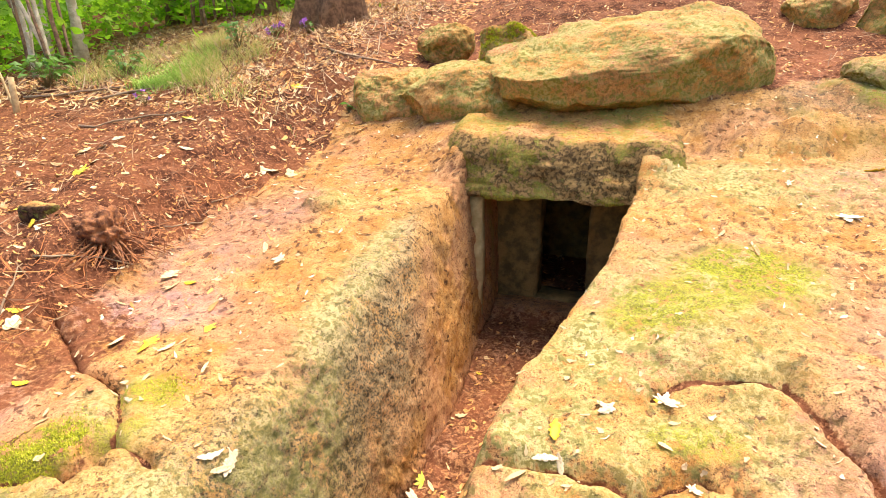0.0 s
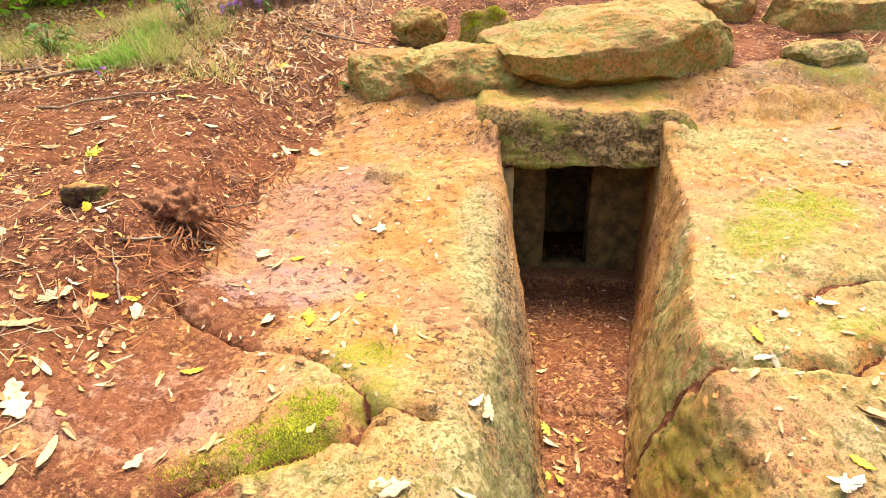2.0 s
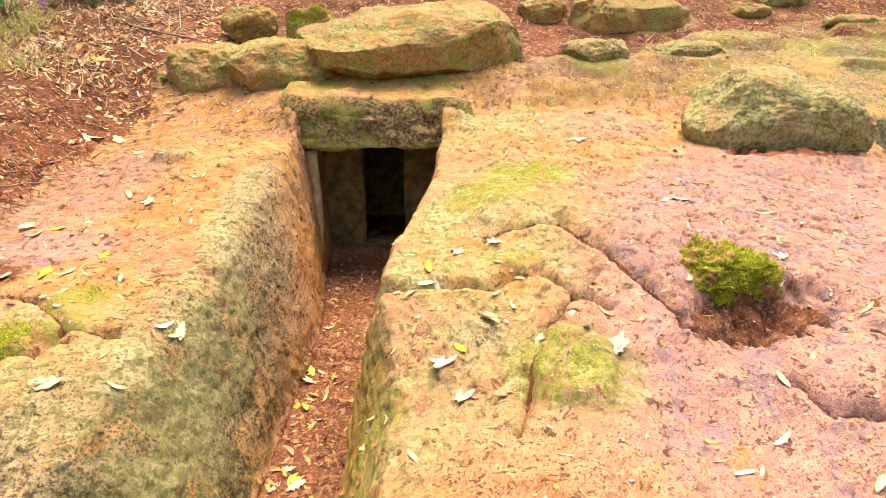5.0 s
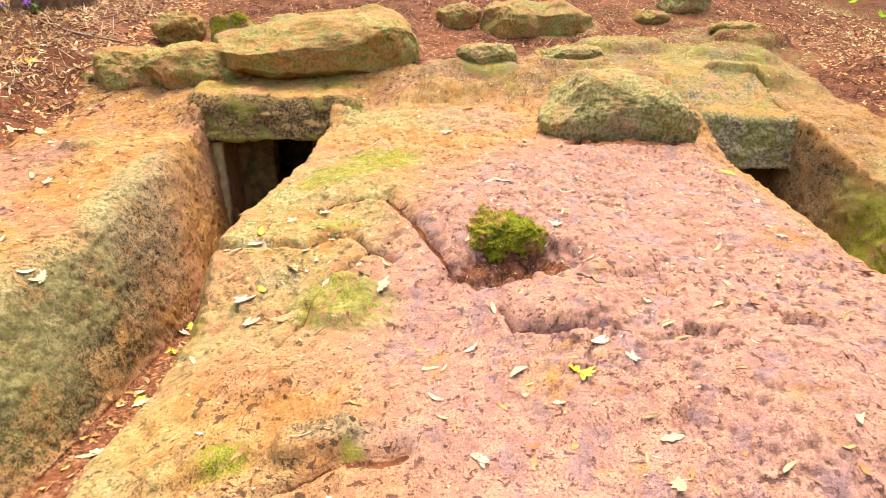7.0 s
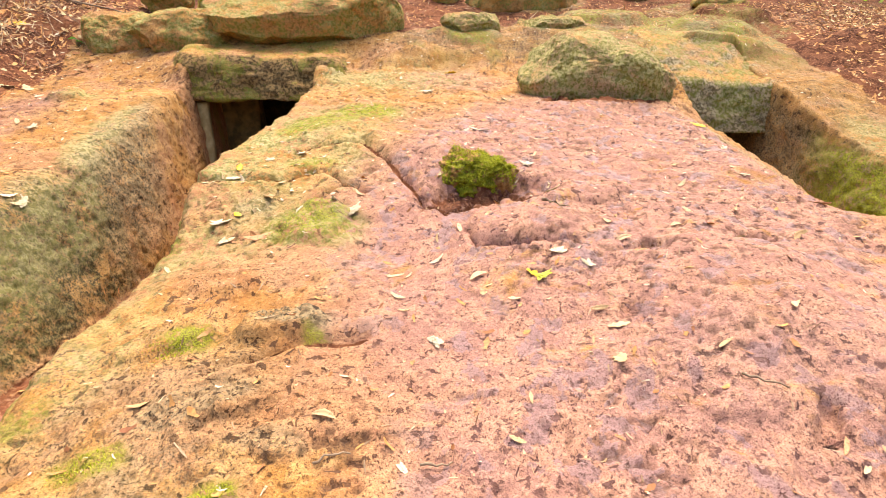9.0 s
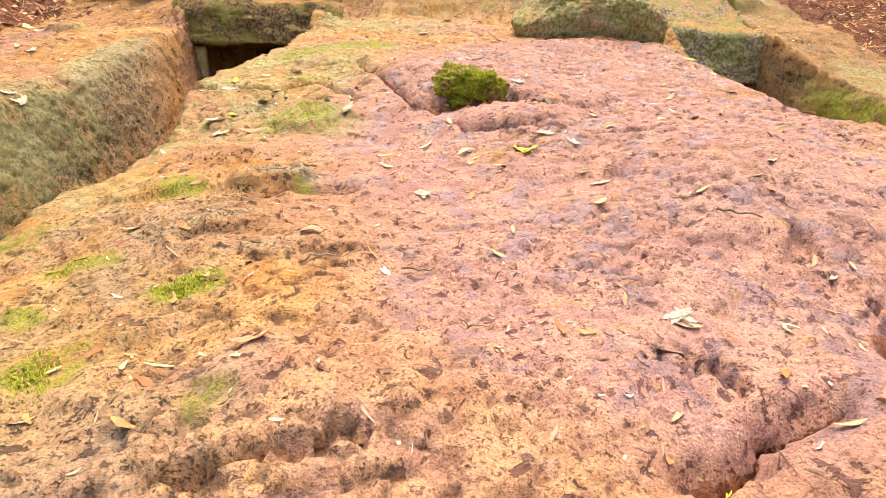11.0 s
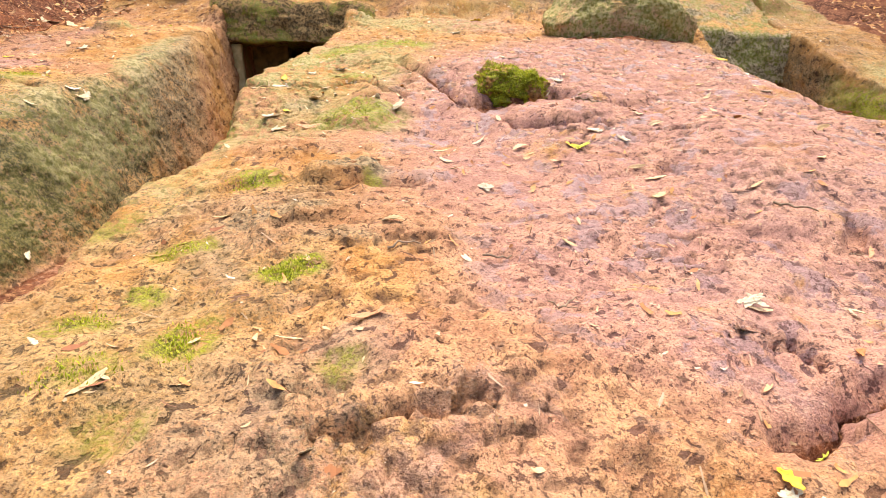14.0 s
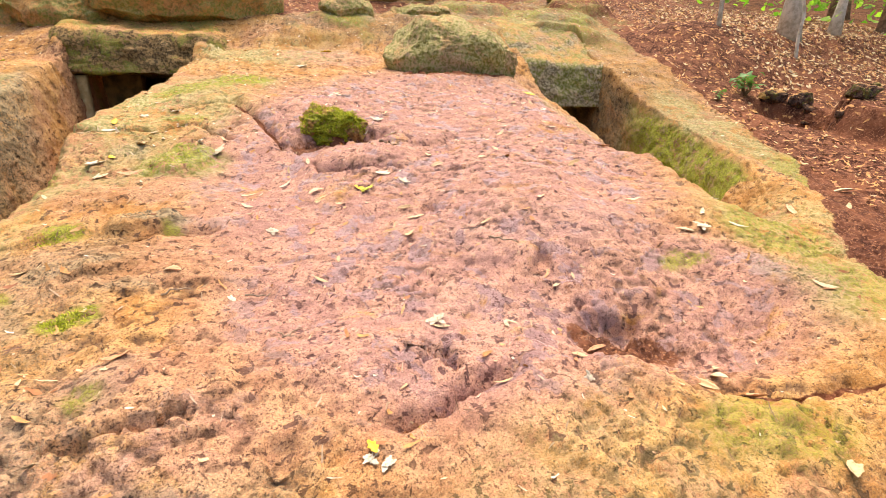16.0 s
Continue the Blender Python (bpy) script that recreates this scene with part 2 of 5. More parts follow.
def surface(x, y):
    """Height of the rock and soil surface, the passages left aside."""
    z = 0.15 + 0.27 * y + 0.14 * ss(y, -0.6, -1.5) - 0.30 * ss(y, -1.7, -4.0)
    # terrace beside the first passage
    z = z + 0.17 * dome(x, y, -2.1, 1.0, 0.7, 0.7) + 0.10 * dome(x, y, -2.1, 3.25, 0.5, 0.5) + 0.14 * dome(x, y, -1.75, 4.6, 0.4, 0.35)
    # the lintel's brow
    z = z + 0.15 * ss(y, 4.0, 4.3) * ss(y, 5.2, 4.5) * ss(x, -1.75, -1.35) * ss(x, 0.5, 0.1)
    # bank of soil, and the hill behind
    z = z + ss(x + 0.15 * (y - 2.5), -2.75, -3.5) * (0.38 + 0.04 * (y - 2.5)) * ss(y, 5.6, 4.6)
    z = z + 0.33 * ss(y, 4.5, 5.4) + 0.42 * ss(y, 4.8, 6.0) * ss(x, -2.0, -3.8) * ss(x, -14.0, -6.0)
    z = z + 0.28 * dome(x, y, 3.8, 4.75, 0.8, 0.35) - 0.16 * dome(x, y, 6.2, 5.4, 0.7, 0.6) + 0.15 * dome(x, y, 6.0, 6.6, 0.8, 0.6)
    # terrace between the passages
    z = z + 0.15 * dome(x, y, 2.7, -0.1, 0.7, 0.6) + 0.08 * dome(x, y, 0.45, 2.6, 0.45, 0.4) + 0.08 * dome(x, y, 1.8, 0.85, 0.5, 0.5)
    z = z - 0.10 * dome(x, y, 0.0, 1.05, 0.5, 0.4) - 0.11 * dome(x, y, -0.5, 0.6, 0.3, 0.6) + 0.09 * dome(x, y, 3.0, 3.4, 0.6, 0.4)
    z = z - 0.24 * ss(x, 3.6, 4.25) * ss(x, 5.3, 4.6) * ss(y, 0.8, 1.6) * ss(y, 4.2, 3.4)
    z = z + 0.10 * dome(x, y, 3.75, -0.2, 0.4, 0.4) - 0.14 * dome(x, y, 3.1, -1.15, 0.55, 0.3, -15) + 0.12 * dome(x, y, 3.75, -1.0, 0.3, 0.4)
    # dips and swells of the near rock
    z = z - 0.06 * dome(x, y, 1.8, -1.36, 0.26, 0.16, 20) - 0.10 * dome(x, y, 2.85, -1.28, 0.42, 0.20, -18) - 0.05 * dome(x, y, 2.5, -1.0, 0.35, 0.25)
    z = z + 0.07 * dome(x, y, 0.45, -0.55, 0.5, 0.6) + 0.06 * dome(x, y, 0.85, -1.35, 0.3, 0.3) + 0.09 * dome(x, y, 2.65, 0.45, 0.45, 0.35) - 0.08 * dome(x, y, 0.95, 0.76, 0.35, 0.28)
    z = z + 0.09 * dome(x, y, 1.15, 2.15, 0.35, 0.4) + 0.07 * dome(x, y, 1.0, 4.6, 0.5, 0.6)
    # the hill steepens behind the rocks, the wood's edge lies lower, a bank stands above the dug hole
    z = z + ss(x, -3.4, -1.5) * (0.34 * ss(y, 6.3, 8.6) + 0.16 * np.clip(y - 7.6, 0, 14)) * ss(x, 10.5, 7.5)
    z = z - 0.30 * ss(x, -5.2, -7.0) * ss(y, 5.0, 5.7) * ss(y, 8.8, 7.0) - 0.13 * ss(x, -5.2, -7.0) * ss(y, 7.0, 8.8)
    z = z + 0.30 * dome(x, y, 7.7, 4.75, 1.3, 0.75) - 0.16 * dome(x, y, 7.7, 3.75, 0.8, 0.4)
    # the far bank of the second passage
    z = z - ss(x, 4.9, 5.5) * ss(y, 4.2, 3.0) * 0.22
    return z


# joints in the rock, in plan, each with its depth and width
JOINTS_A = (
    (((-2.95, 1.80), (-2.73, 1.71), (-2.59, 1.61), (-2.33, 1.53), (-2.04, 1.44), (-1.94, 1.33), (-1.86, 1.22)), 0.06, 0.028),
    (((-1.86, 1.22), (-1.76, 1.21), (-1.60, 1.22)), 0.04, 0.022),
    (((-1.86, 1.21), (-1.89, 1.09), (-1.98, 1.01), (-2.22, 0.91), (-2.55, 0.76)), 0.07, 0.035),
    (((-0.80, 2.05), (-0.53, 1.84), (-0.46, 1.67), (-0.24, 1.71), (-0.06, 1.68), (0.14, 1.68), (0.28, 1.77), (0.42, 1.78), (0.59, 1.59), (0.75, 1.48)), 0.07, 0.028),
    (((0.57, 1.58), (0.45, 1.39), (0.31, 1.24), (0.24, 1.13), (0.18, 0.96), (0.12, 0.78)), 0.05, 0.025),
    (((0.15, 2.12), (0.22, 2.17), (0.39, 2.23), (0.66, 2.28)), 0.03, 0.025),
)
JOINTS_B = (
    (((0.66, 2.30), (0.88, 1.90), (1.02, 1.60), (1.14, 1.29), (1.22, 1.20)), 0.07, 0.045),
    (((1.34, 0.92), (1.37, 0.70), (1.52, 0.68), (1.92, 0.68)), 0.05, 0.025),
    (((1.93, 1.30), (2.19, 1.42), (2.50, 1.49)), 0.04, 0.025),
    (((0.20, -0.20), (0.36, -0.11), (0.53, -0.04), (0.80, 0.03)), 0.04, 0.025),
    (((2.42, -1.10), (2.58, -1.26), (2.67, -1.43), (2.81, -1.58), (3.01, -1.64), (3.60, -1.62)), 0.045, 0.05),
    (((1.58, -1.50), (1.71, -1.43), (1.85, -1.37), (2.02, -1.33)), 0.09, 0.045),
)
# sunk places: x, y, half-widths, turn, depth
HOLLOWS_A = (
    (1.42, 1.42, 0.34, 0.22, 12, 0.14), (1.70, 1.46, 0.28, 0.16, 20, 0.09), (1.34, 1.35, 0.19, 0.12, 10, 0.05), (1.86, 1.32, 0.22, 0.10, 25, 0.05),
    (2.03, 0.09, 0.06, 0.05, 0, 0.05), 
    (2.68, -0.98, 0.15, 0.08, -20, 0.11), (2.47, -0.55, 0.07, 0.05, 0, 0.06), (2.94, 0.75, 0.10, 0.03, 0, 0.04), (3.10, 3.46, 0.52, 0.11, 6, 0.17),
)
HOLLOWS_B = (
    (0.82, -1.46, 0.10, 0.04, 20, 0.04), (1.20, -1.60, 0.09, 0.05, 0, 0.035), (0.65, -1.49, 0.12, 0.04, 10, 0.04), (0.50, -1.72, 0.16, 0.06, -10, 0.05),
    (2.94, 0.66, 0.14, 0.06, 10, 0.06), (2.26, 0.58, 0.10, 0.06, 0, 0.05), (1.76, -1.18, 0.09, 0.05, 0, 0.06),
    (7.35, 2.75, 0.42, 0.48, 0, 0.42), (-1.87, 1.12, 0.10, 0.07, 40, 0.04),
)
# raised rock: x, y, half-widths, turn, height
KNOBS_A = (
    (0.42, 1.08, 0.20, 0.22, 10, 0.06), (0.41, 0.08, 0.20, 0.09, 8, 0.06), (-0.04, 0.02, 0.22, 0.08, 15, 0.03), (1.72, 0.86, 0.34, 0.14, 5, 0.03),
    (-2.13, 3.32, 0.16, 0.12, 0, 0.05), (0.10, 0.45, 0.2, 0.1, 0, 0.03), (2.20, 1.32, 0.35, 0.12, 20, 0.05), (0.35, -0.38, 0.16, 0.06, 15, 0.03),
)
KNOBS_B = (
    (0.55, -0.58, 0.10, 0.05, 0, 0.025), (1.85, 5.40, 0.45, 0.30, 0, 0.06), (1.95, 5.85, 0.4, 0.3, 0, 0.08), (3.05, 5.60, 0.6, 0.35, 0, 0.06),
    (4.0, 6.25, 0.7, 0.4, 10, 0.12), (5.5, 5.85, 0.6, 0.3, 0, 0.10), (6.05, 6.35, 0.6, 0.3, 0, 0.14), (5.3, 5.15, 0.6, 0.2, -5, 0.10),
    (0.95, 4.75, 0.35, 0.15, 0, 0.06), (1.4, 4.9, 0.4, 0.12, 10, 0.05), (7.95, 2.05, 0.65, 0.6, 20, 0.34),
)


def swerve(x, y):
    """Small wanderings that keep joints and rims from running straight."""
    return x + 0.025 * fbm(x * 7, y * 7, 0, 2, 0.5, 41), y + 0.025 * fbm(x * 7, y * 7, 5, 2, 0.5, 43)


def carved(x, y):
    """The joints, hollows and knobs, to be added to the surface."""
    u, v = swerve(x, y)
    p, q = u + 0.045 * fbm(x * 16, y * 16, 9, 3, 0.6, 45), v + 0.045 * fbm(x * 16, y * 16, 3, 3, 0.6, 47)
    z = 0 * x
    for pts, deep, wide in (*JOINTS_A, *JOINTS_B):
        d = near_line(u, v, pts)
        z = z - deep * np.exp(-(d / wide) ** 2) + 0.10 * deep * np.exp(-((d - 2.4 * wide) / (1.6 * wide)) ** 2)
    for cx, cy, rx, ry, turn, deep in (*HOLLOWS_A, *HOLLOWS_B):
        z = z - deep * ss(dome(p, q, cx, cy, rx * 1.1, ry * 1.1, turn), 0.18, 0.62)
    for cx, cy, rx, ry, turn, high in (*KNOBS_A, *KNOBS_B):
        z = z + high * ss(dome(u, v, cx, cy, rx, ry, turn), 0.25, 0.55)
    return z


def floor1(y):
    return -0.33 + 0.05 * ss(y, 2.60, 2.70) - 0.08 * ss(y, 0.5, -2.0) + 0.10 * ss(y, 4.55, 4.75) + 0.08 * ss(y, 3.0, 4.4)


def floor2(y):
    return -0.45 + 0.03 * y + 0.6 * ss(y, 1.4, -0.6)


def inside(x, y, lt, lb, rb, rt, keys, end):
    a, b, c, d = (along(y, v, keys) for v in (lt, lb, rb, rt))
    w = np.where(x < b, np.clip((x - a) / (b - a), 0, 1) ** 1.7, np.clip((d - x) / (d - c), 0, 1) ** 1.3)
    return w * ss(y, end + 0.1, end)


def height(x, y):
    z = surface(x, y) + carved(x, y)
    w1 = inside(x, y, P1_LT, P1_LB, P1_RB, P1_RT, KEY_Y, 6.6)
    w2 = inside(x, y, P2_LT, P2_LB, P2_RB, P2_RT, KEY2_Y, 5.1)
    z = z + w1 * np.minimum(floor1(y) - z, 0)
    z = z + w2 * np.minimum(floor2(y) - z, 0)
    return z


def columns(y):
    """The sheet's x lines at each y: close together on the passage walls."""
    one = np.ones_like(y)
    stops = [-80 * one, -12 * one, -5 * one, along(y, P1_LT), along(y, P1_LB), along(y, P1_RB), along(y, P1_RT),
             along(y, P2_LT, KEY2_Y), along(y, P2_LB, KEY2_Y), along(y, P2_RB, KEY2_Y), along(y, P2_RT, KEY2_Y), 8 * one, 20 * one, 80 * one]
    counts = (30, 60, 180, 60, 30, 56, 310, 24, 22, 46, 100, 40, 30)
    ease = {3: 1, 7: 1, 5: -1, 9: -1}
    out = []
    for k, (a, b, n) in enumerate(zip(stops, stops[1:], counts)):
        for i in range(n):
            t = i / n
            t = t ** 0.6 if ease.get(k) == 1 else 1 - (1 - t) ** 0.75 if ease.get(k) == -1 else t
            out.append(a + (b - a) * t)
    return np.stack(out + [stops[-1]], axis=1)


ROWS_Y = np.concatenate([np.linspace(-60, -7, 20, endpoint=False), np.linspace(-7, -2.6, 30, endpoint=False), np.linspace(-2.6, -0.2, 190, endpoint=False),
                         np.linspace(-0.2, 2.5, 170, endpoint=False), np.linspace(2.5, 4.6, 90, endpoint=False), np.linspace(4.6, 8.5, 90, endpoint=False),
                         np.linspace(8.5, 20, 60, endpoint=False), np.linspace(20, 110, 40)])


def sheet(name, X, Y, Z, material, masks=None):
    r, c = X.shape
    i = np.arange(r * c).reshape(r, c)
    quads = np.stack([i[:-1, :-1], i[:-1, 1:], i[1:, 1:], i[1:, :-1]], axis=-1).reshape(-1, 4)
    me = bpy.data.meshes.new(name)
    me.vertices.add(r * c)
    me.vertices.foreach_set("co", np.stack([X, Y, Z], axis=-1).astype(np.float32).ravel())
    me.loops.add(quads.size)
    me.loops.foreach_set("vertex_index", quads.astype(np.int32).ravel())
    me.polygons.add(len(quads))
    me.polygons.foreach_set("loop_start", np.arange(0, quads.size, 4, dtype=np.int32))
    me.polygons.foreach_set("use_smooth", np.ones(len(quads), dtype=bool))
    me.update(calc_edges=True)
    for key, v in (masks or {}).items():
        me.attributes.new(key, "FLOAT", "POINT").data.foreach_set("value", np.clip(v, 0, 1).astype(np.float32).ravel())
    me.materials.append(material)
    return new(name, me)


def roughen(X, Y, Z, amount=1.0):
    """Moves the points along the sheet's normals by lumps, ledges and pits. Also returns the mask that shades pits and
    ledge feet.
    """
    gx0, gx1 = np.gradient(X, axis=0), np.gradient(X, axis=1)
    gy0, gy1 = np.gradient(Y, axis=0), np.gradient(Y, axis=1)
    gz0, gz1 = np.gradient(Z, axis=0), np.gradient(Z, axis=1)
    n = np.stack([gy1 * gz0 - gz1 * gy0, gz1 * gx0 - gx1 * gz0, gx1 * gy0 - gy1 * gx0], axis=-1)
    n /= np.linalg.norm(n, axis=-1, keepdims=True) + 1e-9
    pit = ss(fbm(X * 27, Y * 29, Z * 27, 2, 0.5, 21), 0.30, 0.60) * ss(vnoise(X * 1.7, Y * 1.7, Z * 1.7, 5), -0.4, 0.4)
    d = 0.024 * fbm(X * 1.9, Y * 1.9, Z * 1.9, 3, 0.5, 3) + 0.010 * fbm(X * 11, Y * 11, Z * 11, 3, 0.72, 11) - 0.015 * pit
    step = fbm(X * 4.0, Y * 4.8, Z * 4.4, 5, 0.66, 61)
    ledge = ss(step, 0.08, 0.13) + ss(step, -0.42, -0.37)
    d = d + 0.011 * ledge
    ledge_shade = np.exp(-((step - 0.075) / 0.035) ** 2) + np.exp(-((step + 0.425) / 0.035) ** 2)
    d = d * (1 - 0.35 * ss(Y, 4.3, 5.2)) * (1 - 0.75 * ss(np.abs(X - 0.5), 5.0, 7.0))
    d = d * amount * (0.75 + 0.25 * ss(Y, 0.0, -1.0))
    return X + n[..., 0] * d, Y + n[..., 1] * d, Z + n[..., 2] * d, np.clip(0.8 * pit + 0.35 * ledge_shade, 0, 1)


GX = columns(ROWS_Y)
GY = np.repeat(ROWS_Y[:, None], GX.shape[1], axis=1)
GZ = height(GX, GY)

wob = 0.10 * fbm(GX * 2.2, GY * 2.2, 0, 4, 0.55, 31)
IN1 = inside(GX, GY, P1_LT, P1_LB, P1_RB, P1_RT, KEY_Y, 6.6)
IN2 = inside(GX, GY, P2_LT, P2_LB, P2_RB, P2_RT, KEY2_Y, 5.1)
WALL1 = 4 * IN1 * (1 - IN1)
LEFT1 = (GX < -0.9) & (GX > -2.2)


def spots(rows):
    m = 0 * GX
    for cx, cy, rx, ry, turn, k in rows:
        m = np.maximum(m, k * ss(dome(GX + wob * 0.6, GY + wob * 0.6, cx, cy, rx * 1.2, ry * 1.2, turn), 0.12, 0.6))
    return m


# soil: the bank, the hill behind, the ground past the second passage, the passage floors
soil = ss(GX + wob, -2.88, -3.02) * ss(GY, 0.2, 0.7)
soil = np.maximum(soil, ss(GX + wob, -3.0, -3.4))
soil = np.maximum(soil, ss(GY + 2.2 * wob - 0.25 * ss(GX, 0.5, 3.0), 5.15, 5.75) * (1 - 0.12 * ss(GX, 0.5, 1.5) * ss(GX, 7.2, 6.0) * ss(GY, 8.0, 6.5)))
edge = np.interp(GY, (-3.0, -0.6, -0.1, 0.7, 1.4, 2.4, 3.5, 4.7, 5.5), (3.9, 4.4, 4.75, 5.55, 5.9, 6.2, 6.45, 6.3, 6.1))
soil = np.maximum(soil, ss(GX - edge + wob, -0.06, 0.1))
soil = np.maximum(soil, 0.57 * ss(IN1, 0.93, 0.99) * ss(GY, 5.0, 4.6))
soil = np.maximum(soil, spots(((1.52, 1.42, 0.42, 0.22, 15, 0.62), (0.95, 1.80, 0.05, 0.40, 20, 0.40), (-1.87, 1.13, 0.10, 0.07, 40, 0.45), (2.66, -1.07, 0.22, 0.12, -20, 0.75), (-2.65, 0.45, 0.7, 0.5, 10, 0.60), (-2.75, 1.5, 0.35, 0.5, 0, 0.58), (-2.1, 0.3, 0.4, 0.5, 0, 0.42), (-2.0, 4.2, 0.7, 0.5, 0, 0.42), (-2.5, 3.4, 0.4, 0.7, 0, 0.42), (3.10, 3.44, 0.60, 0.16, 6, 0.95), (3.0, -1.25, 0.45, 0.25, -15, 0.42), (2.6, -0.85, 0.35, 0.22, -10, 0.36))))
JU, JV = swerve(GX, GY)
for pts, deep, wide in (*JOINTS_A, *JOINTS_B):
    soil = np.maximum(soil, 1.0 * np.exp(-(near_line(JU, JV, pts) / (0.62 * wide)) ** 2))
soil = soil * (1 - ss(IN2, 0.1, 0.4) * ss(GY, 0.5, 1.0))
# bright moss
moss = spots((
    (-2.03, 1.16, 0.10, 0.14, -30, 1.0), (-2.14, 1.02, 0.16, 0.09, 25, 1.0), (-2.35, 0.90, 0.14, 0.07, 25, 0.7), (-1.87, 1.57, 0.12, 0.08, 0, 0.75), (-1.80, 1.33, 0.09, 0.07, 0, 0.6),
    (0.60, 3.06, 0.26, 0.22, 0, 1.0), (0.30, 2.75, 0.28, 0.18, 30, 0.8), (0.41, 1.10, 0.20, 0.20, 10, 0.7), (0.33, 1.95, 0.16, 0.07, 10, 0.6), (0.00, -0.05, 0.09, 0.05, 0, 0.9),
    (0.35, -0.80, 0.08, 0.06, 0, 1.0), (0.15, -1.17, 0.05, 0.09, -20, 0.9), (-0.08, -0.56, 0.09, 0.06, 0, 0.7), (-0.16, -1.01, 0.08, 0.06, 0, 0.75), (0.54, -1.33, 0.05, 0.05, 0, 0.55),
))
moss = np.maximum(moss, spots((
    (-0.03, -0.83, 0.05, 0.05, 0, 0.8), (-0.04, -1.30, 0.08, 0.05, 0, 0.45), (0.09, -1.48, 0.07, 0.05, 0, 0.4), (-0.42, -0.30, 0.12, 0.08, 0, 0.45), (-0.43, 1.01, 0.10, 0.10, 0, 0.7),
    (0.55, -0.02, 0.06, 0.04, 0, 0.7), (5.75, 0.95, 0.35, 0.30, 40, 0.5), (4.10, -0.40, 0.25, 0.25, 0, 0.6), (4.1, -1.05, 0.3, 0.30, 0, 0.5), (2.85, -1.75, 0.25, 0.12, 0, 0.5),
    (6.05, 6.38, 0.35, 0.12, 0, 0.8), (3.3, -0.62, 0.12, 0.05, 0, 0.7), (5.30, 5.1, 0.35, 0.12, 0, 0.5), (1.85, 5.22, 0.25, 0.12, 0, 0.6), (-1.45, 4.75, 0.15, 0.10, 0, 0.6),
)))
moss = np.maximum(moss, 0.6 * WALL1 * ss(GX, -0.9, -0.7) * ss(GY, 2.9, 1.5) + 0.20 * WALL1 * LEFT1 * ss(GY, 1.3, 0.3))
moss = np.maximum(moss, 1.0 * ss(IN2, 0.01, 0.15) * (GX > 4.75) * ss(GY, 3.7, 2.8) * ss(GY, 0.3, 0.7))
# pale yellow-green lichen
lichen = spots((
    (-0.05, 2.50, 0.35, 0.40, 20, 1.0), (0.45, 2.95, 0.45, 0.30, 10, 0.9), (-0.25, 1.90, 0.28, 0.20, 10, 1.0), (0.10, 1.90, 0.35, 0.12, 0, 0.9), (0.40, 1.08, 0.25, 0.25, 0, 0.95),
    (-1.50, 2.60, 0.14, 0.60, 0, 0.6), (-1.40, 1.60, 0.12, 0.45, 0, 0.55), (-1.50, 0.95, 0.28, 0.25, 0, 0.6), (-1.85, 1.45, 0.20, 0.16, 0, 0.7), (-2.15, 0.85, 0.35, 0.10, 20, 0.8),
    (-2.12, 3.32, 0.18, 0.12, 0, 0.9), (0.60, 4.15, 0.55, 0.22, 10, 0.8), (1.25, 4.45, 0.4, 0.2, 0, 0.5), (-0.20, 1.45, 0.3, 0.14, 0, 0.55), (-0.30, 0.95, 0.2, 0.25, 0, 0.7),
))
lichen = np.maximum(lichen, spots((
    (-0.35, 0.2, 0.16, 0.5, 0, 0.6), (-0.10, -1.0, 0.35, 0.4, 0, 0.12), (5.75, 2.3, 0.35, 1.0, -8, 0.7), (5.6, 1.0, 0.5, 0.4, 20, 0.6), (4.3, -0.2, 0.4, 0.5, -30, 0.65),
    (4.1, -1.0, 0.4, 0.4, 0, 0.55), (2.3, -1.85, 0.5, 0.25, 0, 0.3), (3.05, 5.55, 0.35, 0.2, 0, 0.9), (4.0, 6.2, 0.5, 0.25, 0, 0.7), (1.9, 5.3, 0.3, 0.2, 0, 0.8),
    (5.5, 5.6, 0.9, 0.4, 0, 0.7), (3.95, 2.6, 0.15, 0.8, 0, 0.5), (0.15, 2.3, 0.55, 0.8, -15, 0.75), (0.85, 4.2, 0.7, 0.3, 0, 0.7), (0.0, 1.2, 0.35, 0.4, 0, 0.5),
)))
# grey weathered crust
grey = spots((
    (-1.36, 2.55, 0.16, 0.75, 4, 1.0), (-1.40, 1.25, 0.20, 0.45, 0, 0.9), (-1.48, 0.55, 0.30, 0.50, 0, 1.0), (-1.45, 0.90, 0.25, 0.2, 0, 0.7), (-1.5, -0.4, 0.35, 0.8, 0, 1.0),
    (0.42, 0.08, 0.18, 0.08, 8, 1.0), (0.20, -0.35, 0.20, 0.08, 10, 0.8), (0.45, -0.58, 0.14, 0.06, 0, 0.7), (-0.40, -0.05, 0.12, 0.12, 0, 0.7), (0.02, 1.35, 0.12, 0.08, 0, 0.8),
    (0.10, -0.60, 0.16, 0.07, 0, 0.6), (0.35, -1.65, 0.25, 0.12, 0, 0.5), (0.95, -1.75, 0.25, 0.12, 0, 0.6), (3.75, -0.95, 0.2, 0.2, 0, 0.6), (-0.02, -0.25, 0.35, 0.3, 0, 0.5), (0.12, -0.9, 0.3, 0.3, 0, 0.55), (0.3, -1.45, 0.3, 0.25, 0, 0.55), (-0.2, -1.3, 0.3, 0.4, 0, 0.5), (0.55, 4.32, 0.30, 0.10, 0, 0.5),
))
grey = np.maximum(grey, 0.9 * ss(IN2, 0.03, 0.2) * (GX > 4.75) * ss(GY, 0.3, 0.7))
